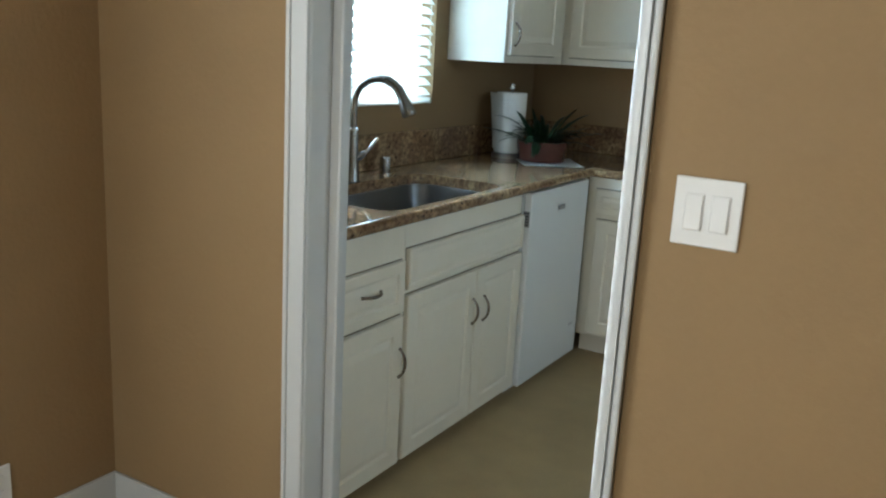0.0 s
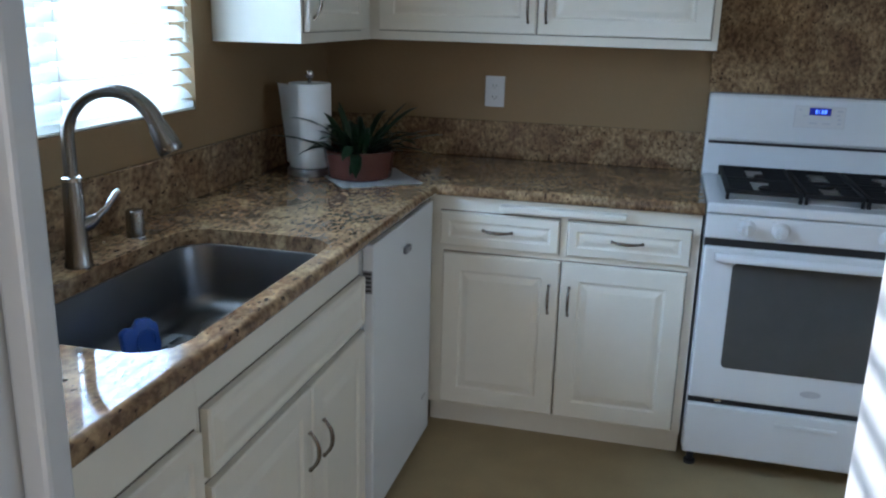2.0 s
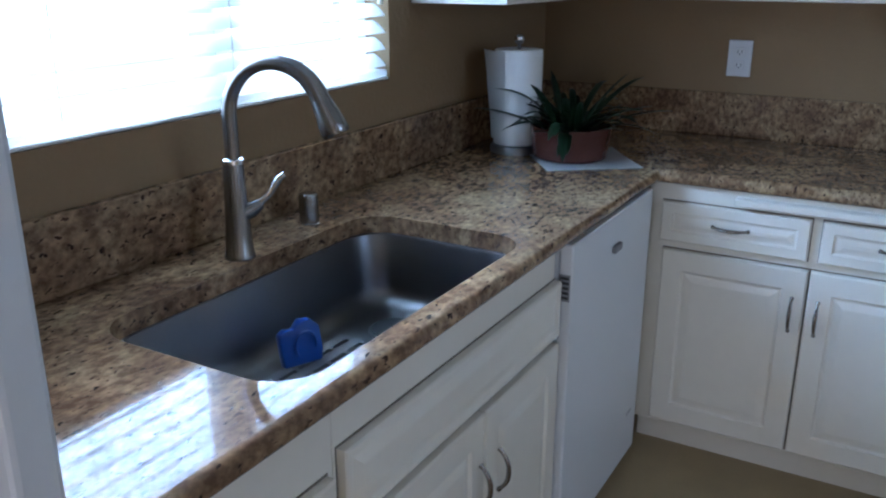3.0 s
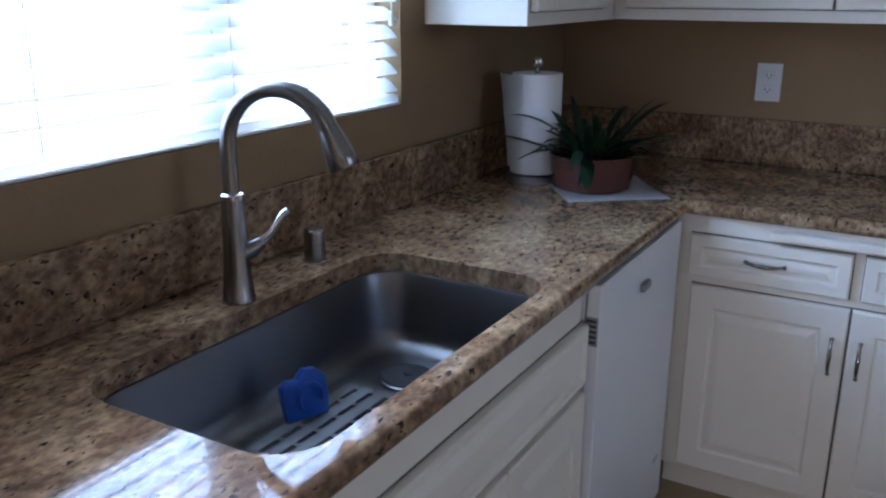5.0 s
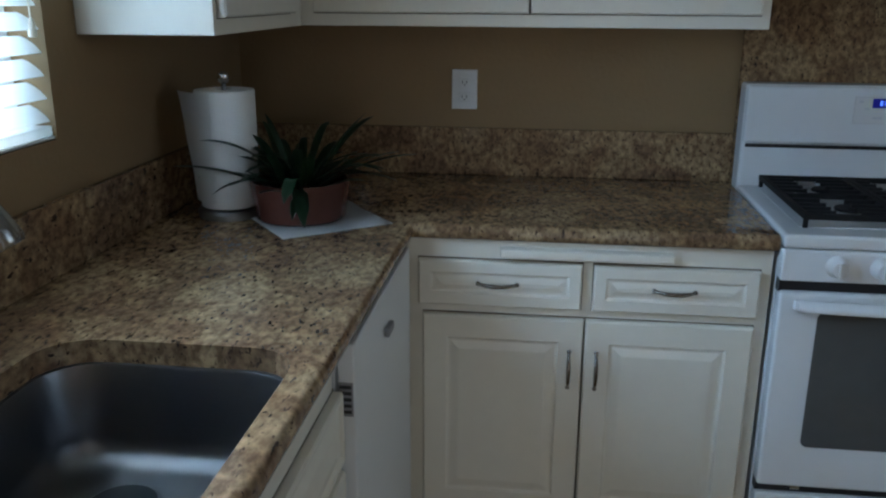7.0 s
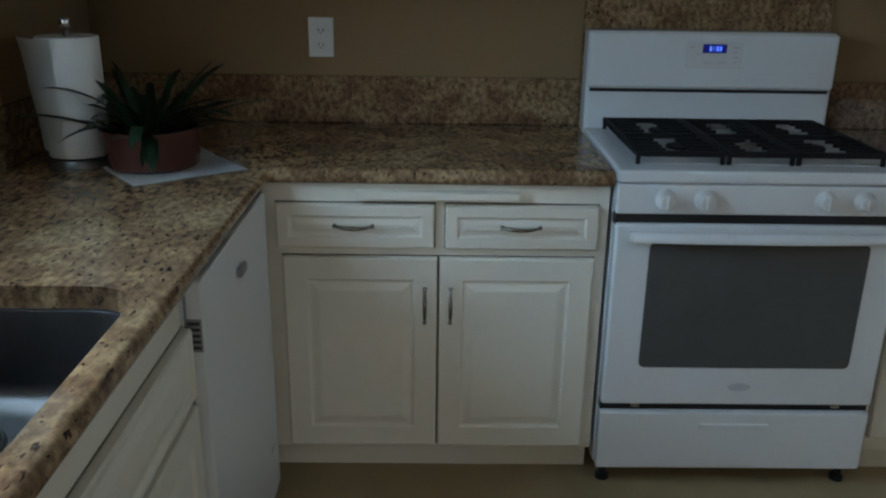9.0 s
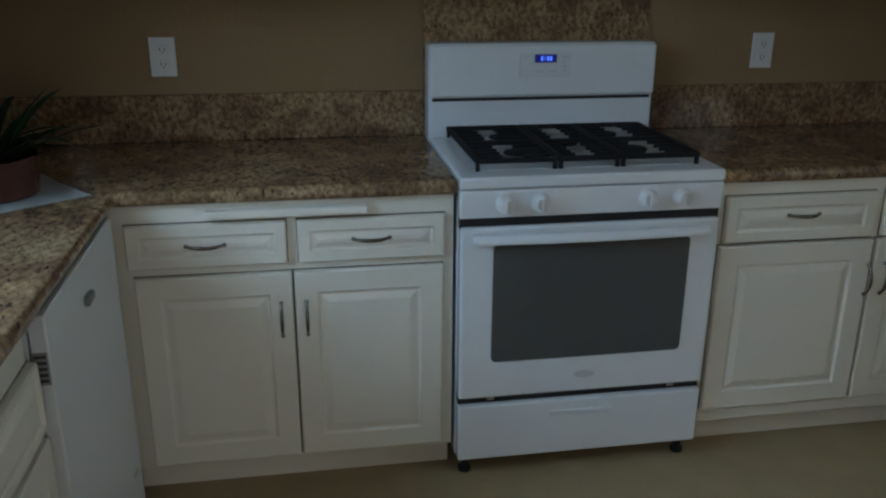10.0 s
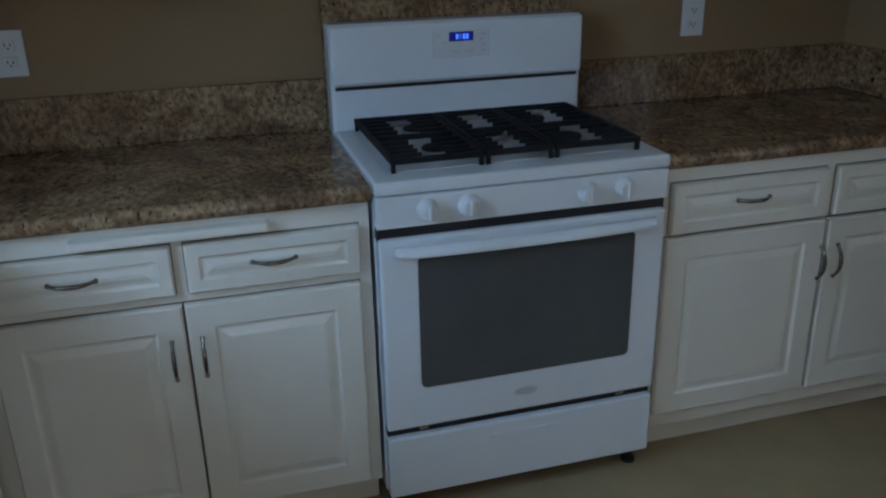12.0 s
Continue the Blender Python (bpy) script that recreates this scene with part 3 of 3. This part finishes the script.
# ---- range ----
def gas_range():
    t = thing("gas_range", ((RX0 + RX1) / 2, -0.34, 0), "white freestanding gas range with black grates and dark oven window", "range")
    x0, x1, yf = RX0, RX1, -0.640
    w, mid = x1 - x0, (x0 + x1) / 2
    part("body", box(x0 + 0.002, -0.605, 0.06, x1 - 0.002, -0.022, 0.895, 0.003), ENAMEL, t)
    part("cooktop", box(x0, yf - 0.012, 0.893, x1, -0.10, 0.926, 0.008, seg=3), ENAMEL, t, "white enamel cooktop")
    part("cooktop_well", box(x0 + 0.05, -0.575, 0.9262, x1 - 0.05, -0.135, 0.9275), ENAMEL, t)
    # back panel
    p = part("backguard", box(x0, -0.10, 0.90, x1, -0.020, 1.218, 0.010, seg=3), ENAMEL, t, "white backguard with clock")
    part("panel_face", box(x0 + 0.002, -0.113, 1.052, x1 - 0.002, -0.099, 1.214, 0.008, seg=3), ENAMEL, p)
    part("panel_gap", box(x0 + 0.012, -0.1015, 1.038, x1 - 0.012, -0.0995, 1.048), BLACK, p, "black groove")
    k = part("keypad", box(mid - 0.085, -0.1145, 1.112, mid + 0.085, -0.1125, 1.190, 0.001), PLASTIC, p)
    part("keypad_outline", boxes([(mid - 0.083, -0.1152, 1.114, mid + 0.083, -0.1144, 1.1152), (mid - 0.083, -0.1152, 1.187, mid + 0.083, -0.1144, 1.1882),
                                  (mid - 0.083, -0.1152, 1.1152, mid - 0.0818, -0.1144, 1.187), (mid + 0.0818, -0.1152, 1.1152, mid + 0.083, -0.1144, 1.187)]), LOGO, k)
    d = part("display", box(mid - 0.036, -0.1158, 1.158, mid + 0.036, -0.1144, 1.184), DISPLAY, k, "dark blue lit clock display")
    for i, dx in enumerate((-0.016, -0.004, 0.004, 0.014)):
        part("digit", box(mid + dx, -0.1163, 1.164, mid + dx + (0.007 if i != 1 else 0.002), -0.1157, 1.178), DIGIT, d)
    for dx, dz, ww in ((-0.072, 1.172, 0.012), (-0.055, 1.152, 0.012), (-0.032, 1.127, 0.026), (0.010, 1.127, 0.028), (0.055, 1.172, 0.010), (0.055, 1.157, 0.012),
                       (0.066, 1.172, 0.010), (0.060, 1.143, 0.012), (0.060, 1.128, 0.012)):
        part("key_mark", box(mid + dx, -0.1152, dz, mid + dx + ww, -0.1144, dz + 0.006), LOGO, k)
    # burners
    for bx, by, r in ((x0 + 0.20, -0.46, 0.042), (x0 + 0.20, -0.24, 0.036), (mid, -0.35, 0.045), (x1 - 0.20, -0.46, 0.046), (x1 - 0.20, -0.24, 0.032)):
        b = part("burner", lathe([(r * 1.25, 0), (r * 1.25, 0.006), (r, 0.010), (r, 0.016)], 24, (bx, by, 0.9276)), BURNER, t, "", True)
        part("burner_cap", lathe([(r * 0.85, 0), (r * 0.88, 0.004), (r * 0.8, 0.008), (r * 0.3, 0.009)], 24, (bx, by, 0.9438)), IRON, b, "", True)
    # grates: two halves with a bar in the middle
    gy0, gy1, gz0, gz1 = -0.590, -0.125, 0.948, 0.962
    for gx0, gx1 in ((x0 + 0.055, x0 + 0.285), (x0 + 0.290, x1 - 0.290), (x1 - 0.285, x1 - 0.055)):
        items = [(gx0, gy0, gz0, gx0 + 0.012, gy1, gz1), (gx1 - 0.012, gy0, gz0, gx1, gy1, gz1), (gx0 + 0.012, gy0, gz0, gx1 - 0.012, gy0 + 0.012, gz1),
                 (gx0 + 0.012, gy1 - 0.012, gz0, gx1 - 0.012, gy1, gz1), (gx0 + 0.012, -0.363, gz0, gx1 - 0.012, -0.351, gz1)]
        cx = (gx0 + gx1) / 2
        for yy in (-0.545, -0.505, -0.465, -0.415, -0.300, -0.255, -0.210, -0.165):
            for a, b in ((gx0 + 0.012, cx - 0.03), (cx + 0.03, gx1 - 0.012)):
                items.append((a, yy - 0.004, gz0 + 0.002, b, yy + 0.004, gz1 - 0.001))
        for fx in (gx0, gx1 - 0.012):
            for fy in (gy0, gy1 - 0.012):
                items.append((fx + 0.001, fy + 0.001, 0.9276, fx + 0.011, fy + 0.011, gz0))
        part("grate", boxes(items), IRON, t, "black cast iron grate")
    # control strip and knobs
    s = part("control_strip", box(x0 + 0.001, yf - 0.010, 0.812, x1 - 0.001, -0.60, 0.890, 0.005), ENAMEL, t)
    for kx in (x0 + 0.125, x0 + 0.225, x1 - 0.225, x1 - 0.125):
        bm = lathe([(0.027, 0), (0.027, 0.004), (0.024, 0.008), (0.0215, 0.024), (0.018, 0.029)], 24)
        box(-0.0045, -0.019, 0.026, 0.0045, 0.019, 0.034, 0.002, bm)
        bm.transform(Matrix.Translation((kx, yf - 0.010, 0.852)) @ Matrix.Rotation(radians(90), 4, 'X'))
        part("knob", bm, PLASTIC, s, "white control knob", True)
        part("knob_mark", box(kx - 0.03, yf - 0.0108, 0.877, kx - 0.02, yf - 0.0099, 0.879), LOGO, s)
    part("door_gap", box(x0 + 0.004, -0.636, 0.780, x1 - 0.004, -0.60, 0.812), BLACK, t, "black gap under the controls")
    # oven door
    d = part("oven_door", box(x0 + 0.004, yf - 0.014, 0.268, x1 - 0.004, -0.606, 0.786, 0.008, seg=3), ENAMEL, t, "white oven door")
    rim = bmesh.new()
    pts = rounded_rect(1.622, 0.384, 2.192, 0.738, 0.016, 5)
    a = [rim.verts.new((x, yf - 0.0175, z)) for x, z in pts]
    b = [rim.verts.new((x, yf - 0.013, z)) for x, z in pts]
    rim.faces.new(a)
    for i in range(len(a)):
        rim.faces.new((a[i], b[i], b[(i + 1) % len(a)], a[(i + 1) % len(a)]))
    part("oven_window", rim, OVENGLASS, d, "dark grey oven glass")
    pts = [(x0 + 0.045 + (w - 0.09) * i / 16, yf - 0.028 - 0.026 * math.sin(math.pi * i / 16) ** 0.7, 0.758 + 0.004 * math.sin(math.pi * i / 16)) for i in range(17)]
    h = part("oven_handle", tube(pts, 0.016, 12, flat=0.6), ENAMEL, d, "white bowed oven handle", True)
    for hx in (x0 + 0.05, x1 - 0.05):
        part("handle_foot", box(hx - 0.014, yf - 0.030, 0.746, hx + 0.014, yf - 0.013, 0.770, 0.004), ENAMEL, h)
    part("badge", lathe([(0.020, 0), (0.020, 0.001), (0.018, 0.0016)], 24), LOGO, d).matrix_basis = Matrix.Translation((mid, yf - 0.014, 0.325)) @ Matrix.Rotation(radians(90), 4, 'X') @ Matrix.Diagonal((1.6, 0.6, 1, 1))
    part("drawer_gap", box(x0 + 0.006, -0.634, 0.243, x1 - 0.006, -0.60, 0.269), BLACK, t, "black gap above the drawer")
    for hx in (x0 + 0.10, x1 - 0.10):
        part("hinge_tab", box(hx - 0.012, yf - 0.006, 0.256, hx + 0.012, -0.63, 0.266, 0.002), CHROME, t)
    # drawer, feet
    d = part("storage_drawer", box(x0 + 0.004, yf - 0.014, 0.064, x1 - 0.004, -0.606, 0.244, 0.007, seg=3), ENAMEL, t, "white storage drawer")
    part("drawer_pull", box(mid - 0.095, yf - 0.018, 0.196, mid + 0.095, yf - 0.013, 0.210, 0.002), APPL, d)
    for fx in (x0 + 0.035, x1 - 0.035):
        for fy in (-0.60, -0.08):
            part("foot", lathe([(0.020, 0.0), (0.020, 0.012), (0.012, 0.016), (0.012, 0.06)], 16, (fx, fy, 0)), BLACK, t, "black levelling foot", True)


gas_range()


# ---- sink and what stands round it ----
def sink():
    t = thing("sink", ((SX0 + SX1) / 2, (SY0 + SY1) / 2, 0.70), "undermount single-bowl sink of brushed stainless steel", "sink")
    bm = bmesh.new()
    rows = []
    for ins, z, r in ((-0.022, TOP - 0.041, SR + 0.03), (0.004, TOP - 0.041, SR), (0.006, TOP - 0.046, SR), (0.010, 0.745, SR - 0.005), (0.016, 0.722, SR - 0.01), (0.034, 0.706, SR - 0.02), (0.055, 0.702, SR - 0.03)):
        rows.append([bm.verts.new((x, y, z)) for x, y in rounded_rect(SX0 + ins, SY0 + ins, SX1 - ins, SY1 - ins, max(r, 0.02), 8)])
    for a, b in zip(rows, rows[1:]):
        for i in range(len(a)):
            bm.faces.new((a[i], a[(i + 1) % len(a)], b[(i + 1) % len(a)], b[i]))
    bm.faces.new(rows[-1])
    part("basin", bm, STEEL, t, "", True)
    d = part("drain", lathe([(0.060, 0.0), (0.060, 0.003), (0.055, 0.005), (0.050, 0.003)], 36, (DRX, DRY, 0.7022)), STEEL, t, "bright drain rim", True)
    part("strainer", lathe([(0.053, 0), (0.053, 0.004), (0.049, 0.006), (0.008, 0.006)], 36, (DRX, DRY, 0.7052)), DRAIN, d, "flat grey drain cover", True)
    part("strainer_knob", boxes([(DRX - 0.010, DRY - 0.0025, 0.7113, DRX + 0.010, DRY + 0.0025, 0.7135), (DRX - 0.0025, DRY - 0.010, 0.7113, DRX + 0.0025, DRY + 0.010, 0.7133)]), SLOT, d, "dark cross in the drain cover")


DRX, DRY = 0.345, -1.572
sink()


def sink_mat():
    """A grey mat with rows of slots cut through it."""
    t = thing("sink_mat", (0.38, -1.90, 0.703), "grey slotted rubber mat on the sink's bottom", "mat")
    x0, x1, y0, y1 = 0.262, 0.500, -2.14, -1.66
    bars = []
    nx, ny = 6, 8
    sx, sy = (x1 - x0 - 0.02) / nx, (y1 - y0 - 0.02) / ny
    for i in range(nx + 1):
        bars.append((x0 + 0.010 + i * sx - 0.0125, y0, 0.703, x0 + 0.010 + i * sx + 0.0125, y1, 0.7085))
    for j in range(ny + 1):
        for i in range(nx):
            bars.append((x0 + 0.0215 + i * sx, y0 + 0.010 + j * sy - 0.006, 0.703, x0 - 0.0015 + (i + 1) * sx, y0 + 0.010 + j * sy + 0.006, 0.7083))
    part("mat", boxes(bars), RUBBER, t)


sink_mat()


def scrubber():
    """A blue dish tool that leans in the sink: a notched head and a ring grip."""
    t = thing("dish_scrubber", (0.287, -1.815, 0.7085), "blue plastic dish scrubber with ring grip standing in the sink", "scrubber")
    outline = [(-0.06, 0.0), (0.055, 0.0), (0.062, 0.03), (0.058, 0.085), (0.035, 0.105), (0.0, 0.108), (-0.022, 0.088), (-0.048, 0.092), (-0.066, 0.080), (-0.063, 0.03)]
    bm = bmesh.new()
    f = bm.faces.new([bm.verts.new((a, 0.0, h)) for a, h in outline])
    made = bmesh.ops.extrude_face_region(bm, geom=[f])
    bmesh.ops.translate(bm, vec=(0, 0.028, 0), verts=[v for v in made["geom"] if isinstance(v, bmesh.types.BMVert)])
    bmesh.ops.bevel(bm, geom=bm.edges[:], offset=0.005, segments=2, affect='EDGES', profile=0.5)
    ring = tube([(0.005 + 0.032 * math.cos(a), -0.010 - 0.006 * math.sin(a), 0.048 + 0.034 * math.sin(a)) for a in (math.pi * k / 12 - 0.3 for k in range(17))], 0.004, 8)
    turn = Matrix.Translation((0.287, -1.815, 0.7085)) @ Matrix.Rotation(radians(66), 4, 'Z') @ Matrix.Rotation(radians(-9), 4, 'X') @ Matrix.Diagonal((0.72, 0.8, 0.85, 1))
    bm.transform(turn)
    ring.transform(turn)
    part("head", bm, BLUE, t, "", True)
    part("grip", ring, BLUE, t, "", True)


scrubber()


def faucet():
    bx, by = 0.142, -1.825
    t = thing("faucet", (bx, by, TOP), "brushed nickel gooseneck pull-down faucet with side lever", "faucet")
    part("base", lathe([(0.031, 0), (0.031, 0.006), (0.029, 0.012), (0.025, 0.06), (0.0225, 0.11), (0.0205, 0.185), (0.0195, 0.192)], 32, (bx, by, TOP)), NICKEL, t, "", True)
    part("collar", lathe([(0.0215, 0), (0.0215, 0.008), (0.0175, 0.011)], 32, (bx, by, TOP + 0.192)), CHROME, t, "bright collar", True)
    way = Vector((0.98, 0.19, 0)).normalized()
    pts, rad = [], []
    for k in range(7):
        pts.append(Vector((bx, by, TOP + 0.20 + 0.088 * k / 6)))
        rad.append(0.0145)
    R = 0.101
    for k in range(1, 20):
        a = math.pi * 0.88 * k / 19
        pts.append(Vector((bx, by, TOP + 0.288)) + way * (R - R * math.cos(a)) + Vector((0, 0, R * math.sin(a))))
        rad.append(0.0145 + 0.004 * max(0, (k - 8) / 11))
    part("neck", tube(pts, rad, 20), NICKEL, t, "", True)
    end, d = pts[-1], (pts[-1] - pts[-2]).normalized()
    part("spray_head", tube([end, end + d * 0.015, end + d * 0.04, end + d * 0.064, end + d * 0.070], [0.0188, 0.0212, 0.0252, 0.0275, 0.0245], 20), NICKEL, t, "", True)
    part("spray_button", tube([end + d * 0.02 - way * 0.019, end + d * 0.055 - way * 0.021], [0.006, 0.007], 10), SLOT, t, "dark spray button", True)
    side = Vector((0.72, 0.69, 0))
    b = Vector((bx, by, TOP + 0.085))
    hub = part("lever_hub", tube([b, b + side * 0.03 + Vector((0, 0, 0.012)), b + side * 0.048 + Vector((0, 0, 0.024))], [0.018, 0.016, 0.011], 16), NICKEL, t, "", True)
    part("lever", tube([b + side * 0.045 + Vector((0, 0, 0.024)), b + side * 0.066 + Vector((0, 0, 0.042)), b + side * 0.088 + Vector((0, 0, 0.074)), b + side * 0.097 + Vector((0, 0, 0.080))],
                       [0.0085, 0.007, 0.0075, 0.006], 12), CHROME, hub, "bright lever", True)


faucet()


def soap_dispenser():
    t = thing("air_gap_cap", (0.114, -1.568, TOP), "brushed nickel dishwasher air gap cap beside the faucet", "air gap")
    part("flange", lathe([(0.026, 0), (0.026, 0.003), (0.022, 0.005)], 24, (0.114, -1.568, TOP)), CHROME, t, "", True)
    part("cap", lathe([(0.0225, 0.005), (0.0218, 0.064), (0.0205, 0.069), (0.0185, 0.071)], 28, (0.114, -1.568, TOP)), NICKEL, t, "", True)


soap_dispenser()


def paper_towel():
    x, y = 0.175, -0.600
    h = thing("paper_towel_holder", (x, y, TOP), "brushed steel paper towel stand with ball finial", "towel holder")
    part("base", lathe([(0.082, 0), (0.082, 0.018), (0.078, 0.023), (0.02, 0.024)], 40, (x, y, TOP)), STEEL, h, "", True)
    part("rod", lathe([(0.006, 0.024), (0.006, 0.330)], 12, (x, y, TOP)), STEEL, h, "", True)
    part("finial", lathe([(0.005, 0.0), (0.012, 0.004), (0.016, 0.013), (0.013, 0.024), (0.004, 0.029)], 20, (x, y, TOP + 0.330)), CHROME, h, "steel ball finial", True)
    r = thing("paper_towel_roll", (x, y, TOP + 0.025), "white paper towel roll with a loose sheet end", "paper towel")
    bm = lathe([(0.020, 0.027), (0.072, 0.027), (0.0735, 0.030), (0.0735, 0.312), (0.072, 0.315), (0.020, 0.315), (0.020, 0.027)], 40, (x, y, TOP), cap=False)
    part("roll", bm, PAPER, r, "", True)
    # loose sheet that hangs away from the roll
    bm = bmesh.new()
    rows = []
    for j in range(8):
        z = 0.312 - 0.27 * j / 7
        row = []
        for i in range(9):
            s = i / 8
            a = radians(262 - 78 * s)
            out = 0.0745 + (0.042 * s * s) * (1 - 0.75 * j / 7) + 0.001 * math.sin(j * 1.9 + i)
            row.append(bm.verts.new((x + out * math.cos(a), y + out * math.sin(a), TOP + z)))
        rows.append(row)
    for a, b in zip(rows, rows[1:]):
        for i in range(8):
            bm.faces.new((a[i], a[i + 1], b[i + 1], b[i]))
    bmesh.ops.solidify(bm, geom=bm.faces[:], thickness=0.0006)
    part("loose_sheet", bm, PAPER, r, "", True)


paper_towel()


def napkin():
    bm = bmesh.new()
    rng = random.Random(4)
    n = 14
    grid = [[bm.verts.new(((i / n - 0.5) * 0.285, (j / n - 0.5) * 0.275, 0.0016 + 0.0015 * abs(noise.noise(Vector((i * 0.6, j * 0.6, 3))))
             + (0.006 * max(0, (i + j) / (2 * n) - 0.85) * 6))) for j in range(n + 1)] for i in range(n + 1)]
    for i in range(n):
        for j in range(n):
            bm.faces.new((grid[i][j], grid[i + 1][j], grid[i + 1][j + 1], grid[i][j + 1]))
    bmesh.ops.solidify(bm, geom=bm.faces[:], thickness=0.0008)
    bm.transform(Matrix.Translation((0.405, -0.625, TOP + 0.0002)) @ Matrix.Rotation(radians(38), 4, 'Z'))
    tagged(part("napkin", bm, NAPKIN, None, "", True), "white folded paper towel lying under the plant pot", "napkin")


napkin()


def plant():
    x, y, z = 0.362, -0.615, TOP + 0.0045
    pot = thing("plant_pot", (x, y, z), "reddish terracotta bowl planter on a white paper towel", "plant pot")
    part("bowl", lathe([(0.106, 0), (0.111, 0.004), (0.119, 0.060), (0.123, 0.090), (0.123, 0.097), (0.117, 0.097), (0.110, 0.070), (0.02, 0.062)], 40, (x, y, z)), TERRA, pot, "", True)
    part("soil", lathe([(0.108, 0.0715), (0.06, 0.078), (0.01, 0.080)], 24, (x, y, z)), SOIL, pot)
    p = thing("potted_plant", (x, y, z + 0.07), "dark green strap-leaved houseplant in the bowl", "plant")
    rng = random.Random(11)

    def blade(a0, length, lean, width, droop):
        bm = bmesh.new()
        n = 9
        sx, sy = x + 0.07 * rng.random() * math.cos(a0), y + 0.07 * rng.random() * math.sin(a0)
        pos, el = Vector((sx, sy, z + 0.062)), lean
        a = a0
        rows = []
        for k in range(n + 1):
            s = k / n
            w = width * (0.35 + 1.5 * s) * (1 - s) ** 0.55 if s < 0.999 else 0.0005
            side = Vector((-math.sin(a), math.cos(a), 0))
            up = Vector((-math.cos(a) * math.sin(el), -math.sin(a) * math.sin(el), math.cos(el)))
            rows.append([bm.verts.new(pos + side * w - up * -0.25 * w), bm.verts.new(pos), bm.verts.new(pos - side * w - up * -0.25 * w)])
            d = Vector((math.cos(a) * math.cos(el), math.sin(a) * math.cos(el), math.sin(el)))
            pos = pos + d * length / n
            el -= droop / n
            a += rng.uniform(-0.05, 0.05)
        for r0, r1 in zip(rows, rows[1:]):
            bm.faces.new((r0[0], r0[1], r1[1], r1[0]))
            bm.faces.new((r0[1], r0[2], r1[2], r1[1]))
        bmesh.ops.solidify(bm, geom=bm.faces[:], thickness=0.0007)
        part("leaf", bm, LEAF, p, "", True)

    blade(radians(205), 0.262, radians(64), 0.021, radians(66))
    blade(radians(208), 0.215, radians(38), 0.015, radians(75))
    for k in range(62):
        a = rng.uniform(0, 2 * math.pi)
        blade(a, rng.uniform(0.13, 0.29), radians(rng.uniform(24, 82)), rng.uniform(0.011, 0.020), radians(rng.uniform(20, 95)))


plant()


# ---- outlets and switches ----
def outlet(x, z, label):
    t = thing("wall_outlet", (x, -0.001, z), label, "outlet", "wall outlets")
    part("plate", box(x - 0.039, -0.008, z - 0.060, x + 0.039, -0.0005, z + 0.060, 0.003), PLASTIC, t)
    for dz in (-0.022, 0.022):
        s = part("socket", box(x - 0.017, -0.0105, z + dz - 0.014, x + 0.017, -0.0078, z + dz + 0.014, 0.002), PLASTIC, t)
        part("slot", box(x - 0.008, -0.0111, z + dz - 0.004, x - 0.0055, -0.0104, z + dz + 0.006), SLOT, s)
        part("slot", box(x + 0.0055, -0.0111, z + dz - 0.004, x + 0.008, -0.0104, z + dz + 0.005), SLOT, s)
        part("slot", box(x - 0.002, -0.0111, z + dz - 0.010, x + 0.002, -0.0104, z + dz - 0.006), SLOT, s)
    part("screw", lathe([(0.003, 0), (0.0025, 0.001)], 10), CHROME, t).matrix_basis = Matrix.Translation((0, -0.0075, 0)) @ Matrix.Rotation(radians(90), 4, 'X')


outlet(0.712, 1.178, "white duplex outlet on the tan wall above the upstand")
outlet(2.712, 1.176, "white wall plate on the tan wall beside the range")

bm = box(0.0005, -3.225, 0.135, 0.008, -3.145, 0.255, 0.003)
o = thing("wall_outlet", (0, -3.185, 0.195), "white outlet plate low on the tan dining wall", "outlet", "wall outlets")
part("plate", bm, PLASTIC, o)
for dz in (-0.022, 0.022):
    part("socket", box(0.0078, -3.202, 0.181 + dz, 0.0105, -3.168, 0.209 + dz, 0.002), PLASTIC, o)


def switch_plate():
    x0, x1, z0, z1, y = 1.641, 1.765, 1.092, 1.220, YP0
    t = thing("light_switch", ((x0 + x1) / 2, y, (z0 + z1) / 2), "white double rocker switch plate beside the doorway", "light switch")
    part("plate", box(x0, y - 0.007, z0, x1, y - 0.0005, z1, 0.003), PLASTIC, t)
    for cx in (x0 + 0.038, x1 - 0.038):
        zc = (z0 + z1) / 2
        part("rocker_frame", box(cx - 0.0175, y - 0.009, zc - 0.035, cx + 0.0175, y - 0.0068, zc + 0.035, 0.001), PLASTIC, t)
        bm = box(cx - 0.0155, y - 0.013, zc - 0.0325, cx + 0.0155, y - 0.0088, zc + 0.0325, 0.0015)
        for v in bm.verts:
            if v.co.z > zc and v.co.y < y - 0.010:
                v.co.y += 0.003
        part("rocker", bm, PLASTIC, t, "white rocker")
        for dz in (-0.048, 0.048):
            part("screw", lathe([(0.003, 0), (0.0025, 0.001)], 10), CHROME, t).matrix_basis = Matrix.Translation((cx - (x0 + x1) / 2, -0.0065, dz)) @ Matrix.Rotation(radians(90), 4, 'X')


switch_plate()
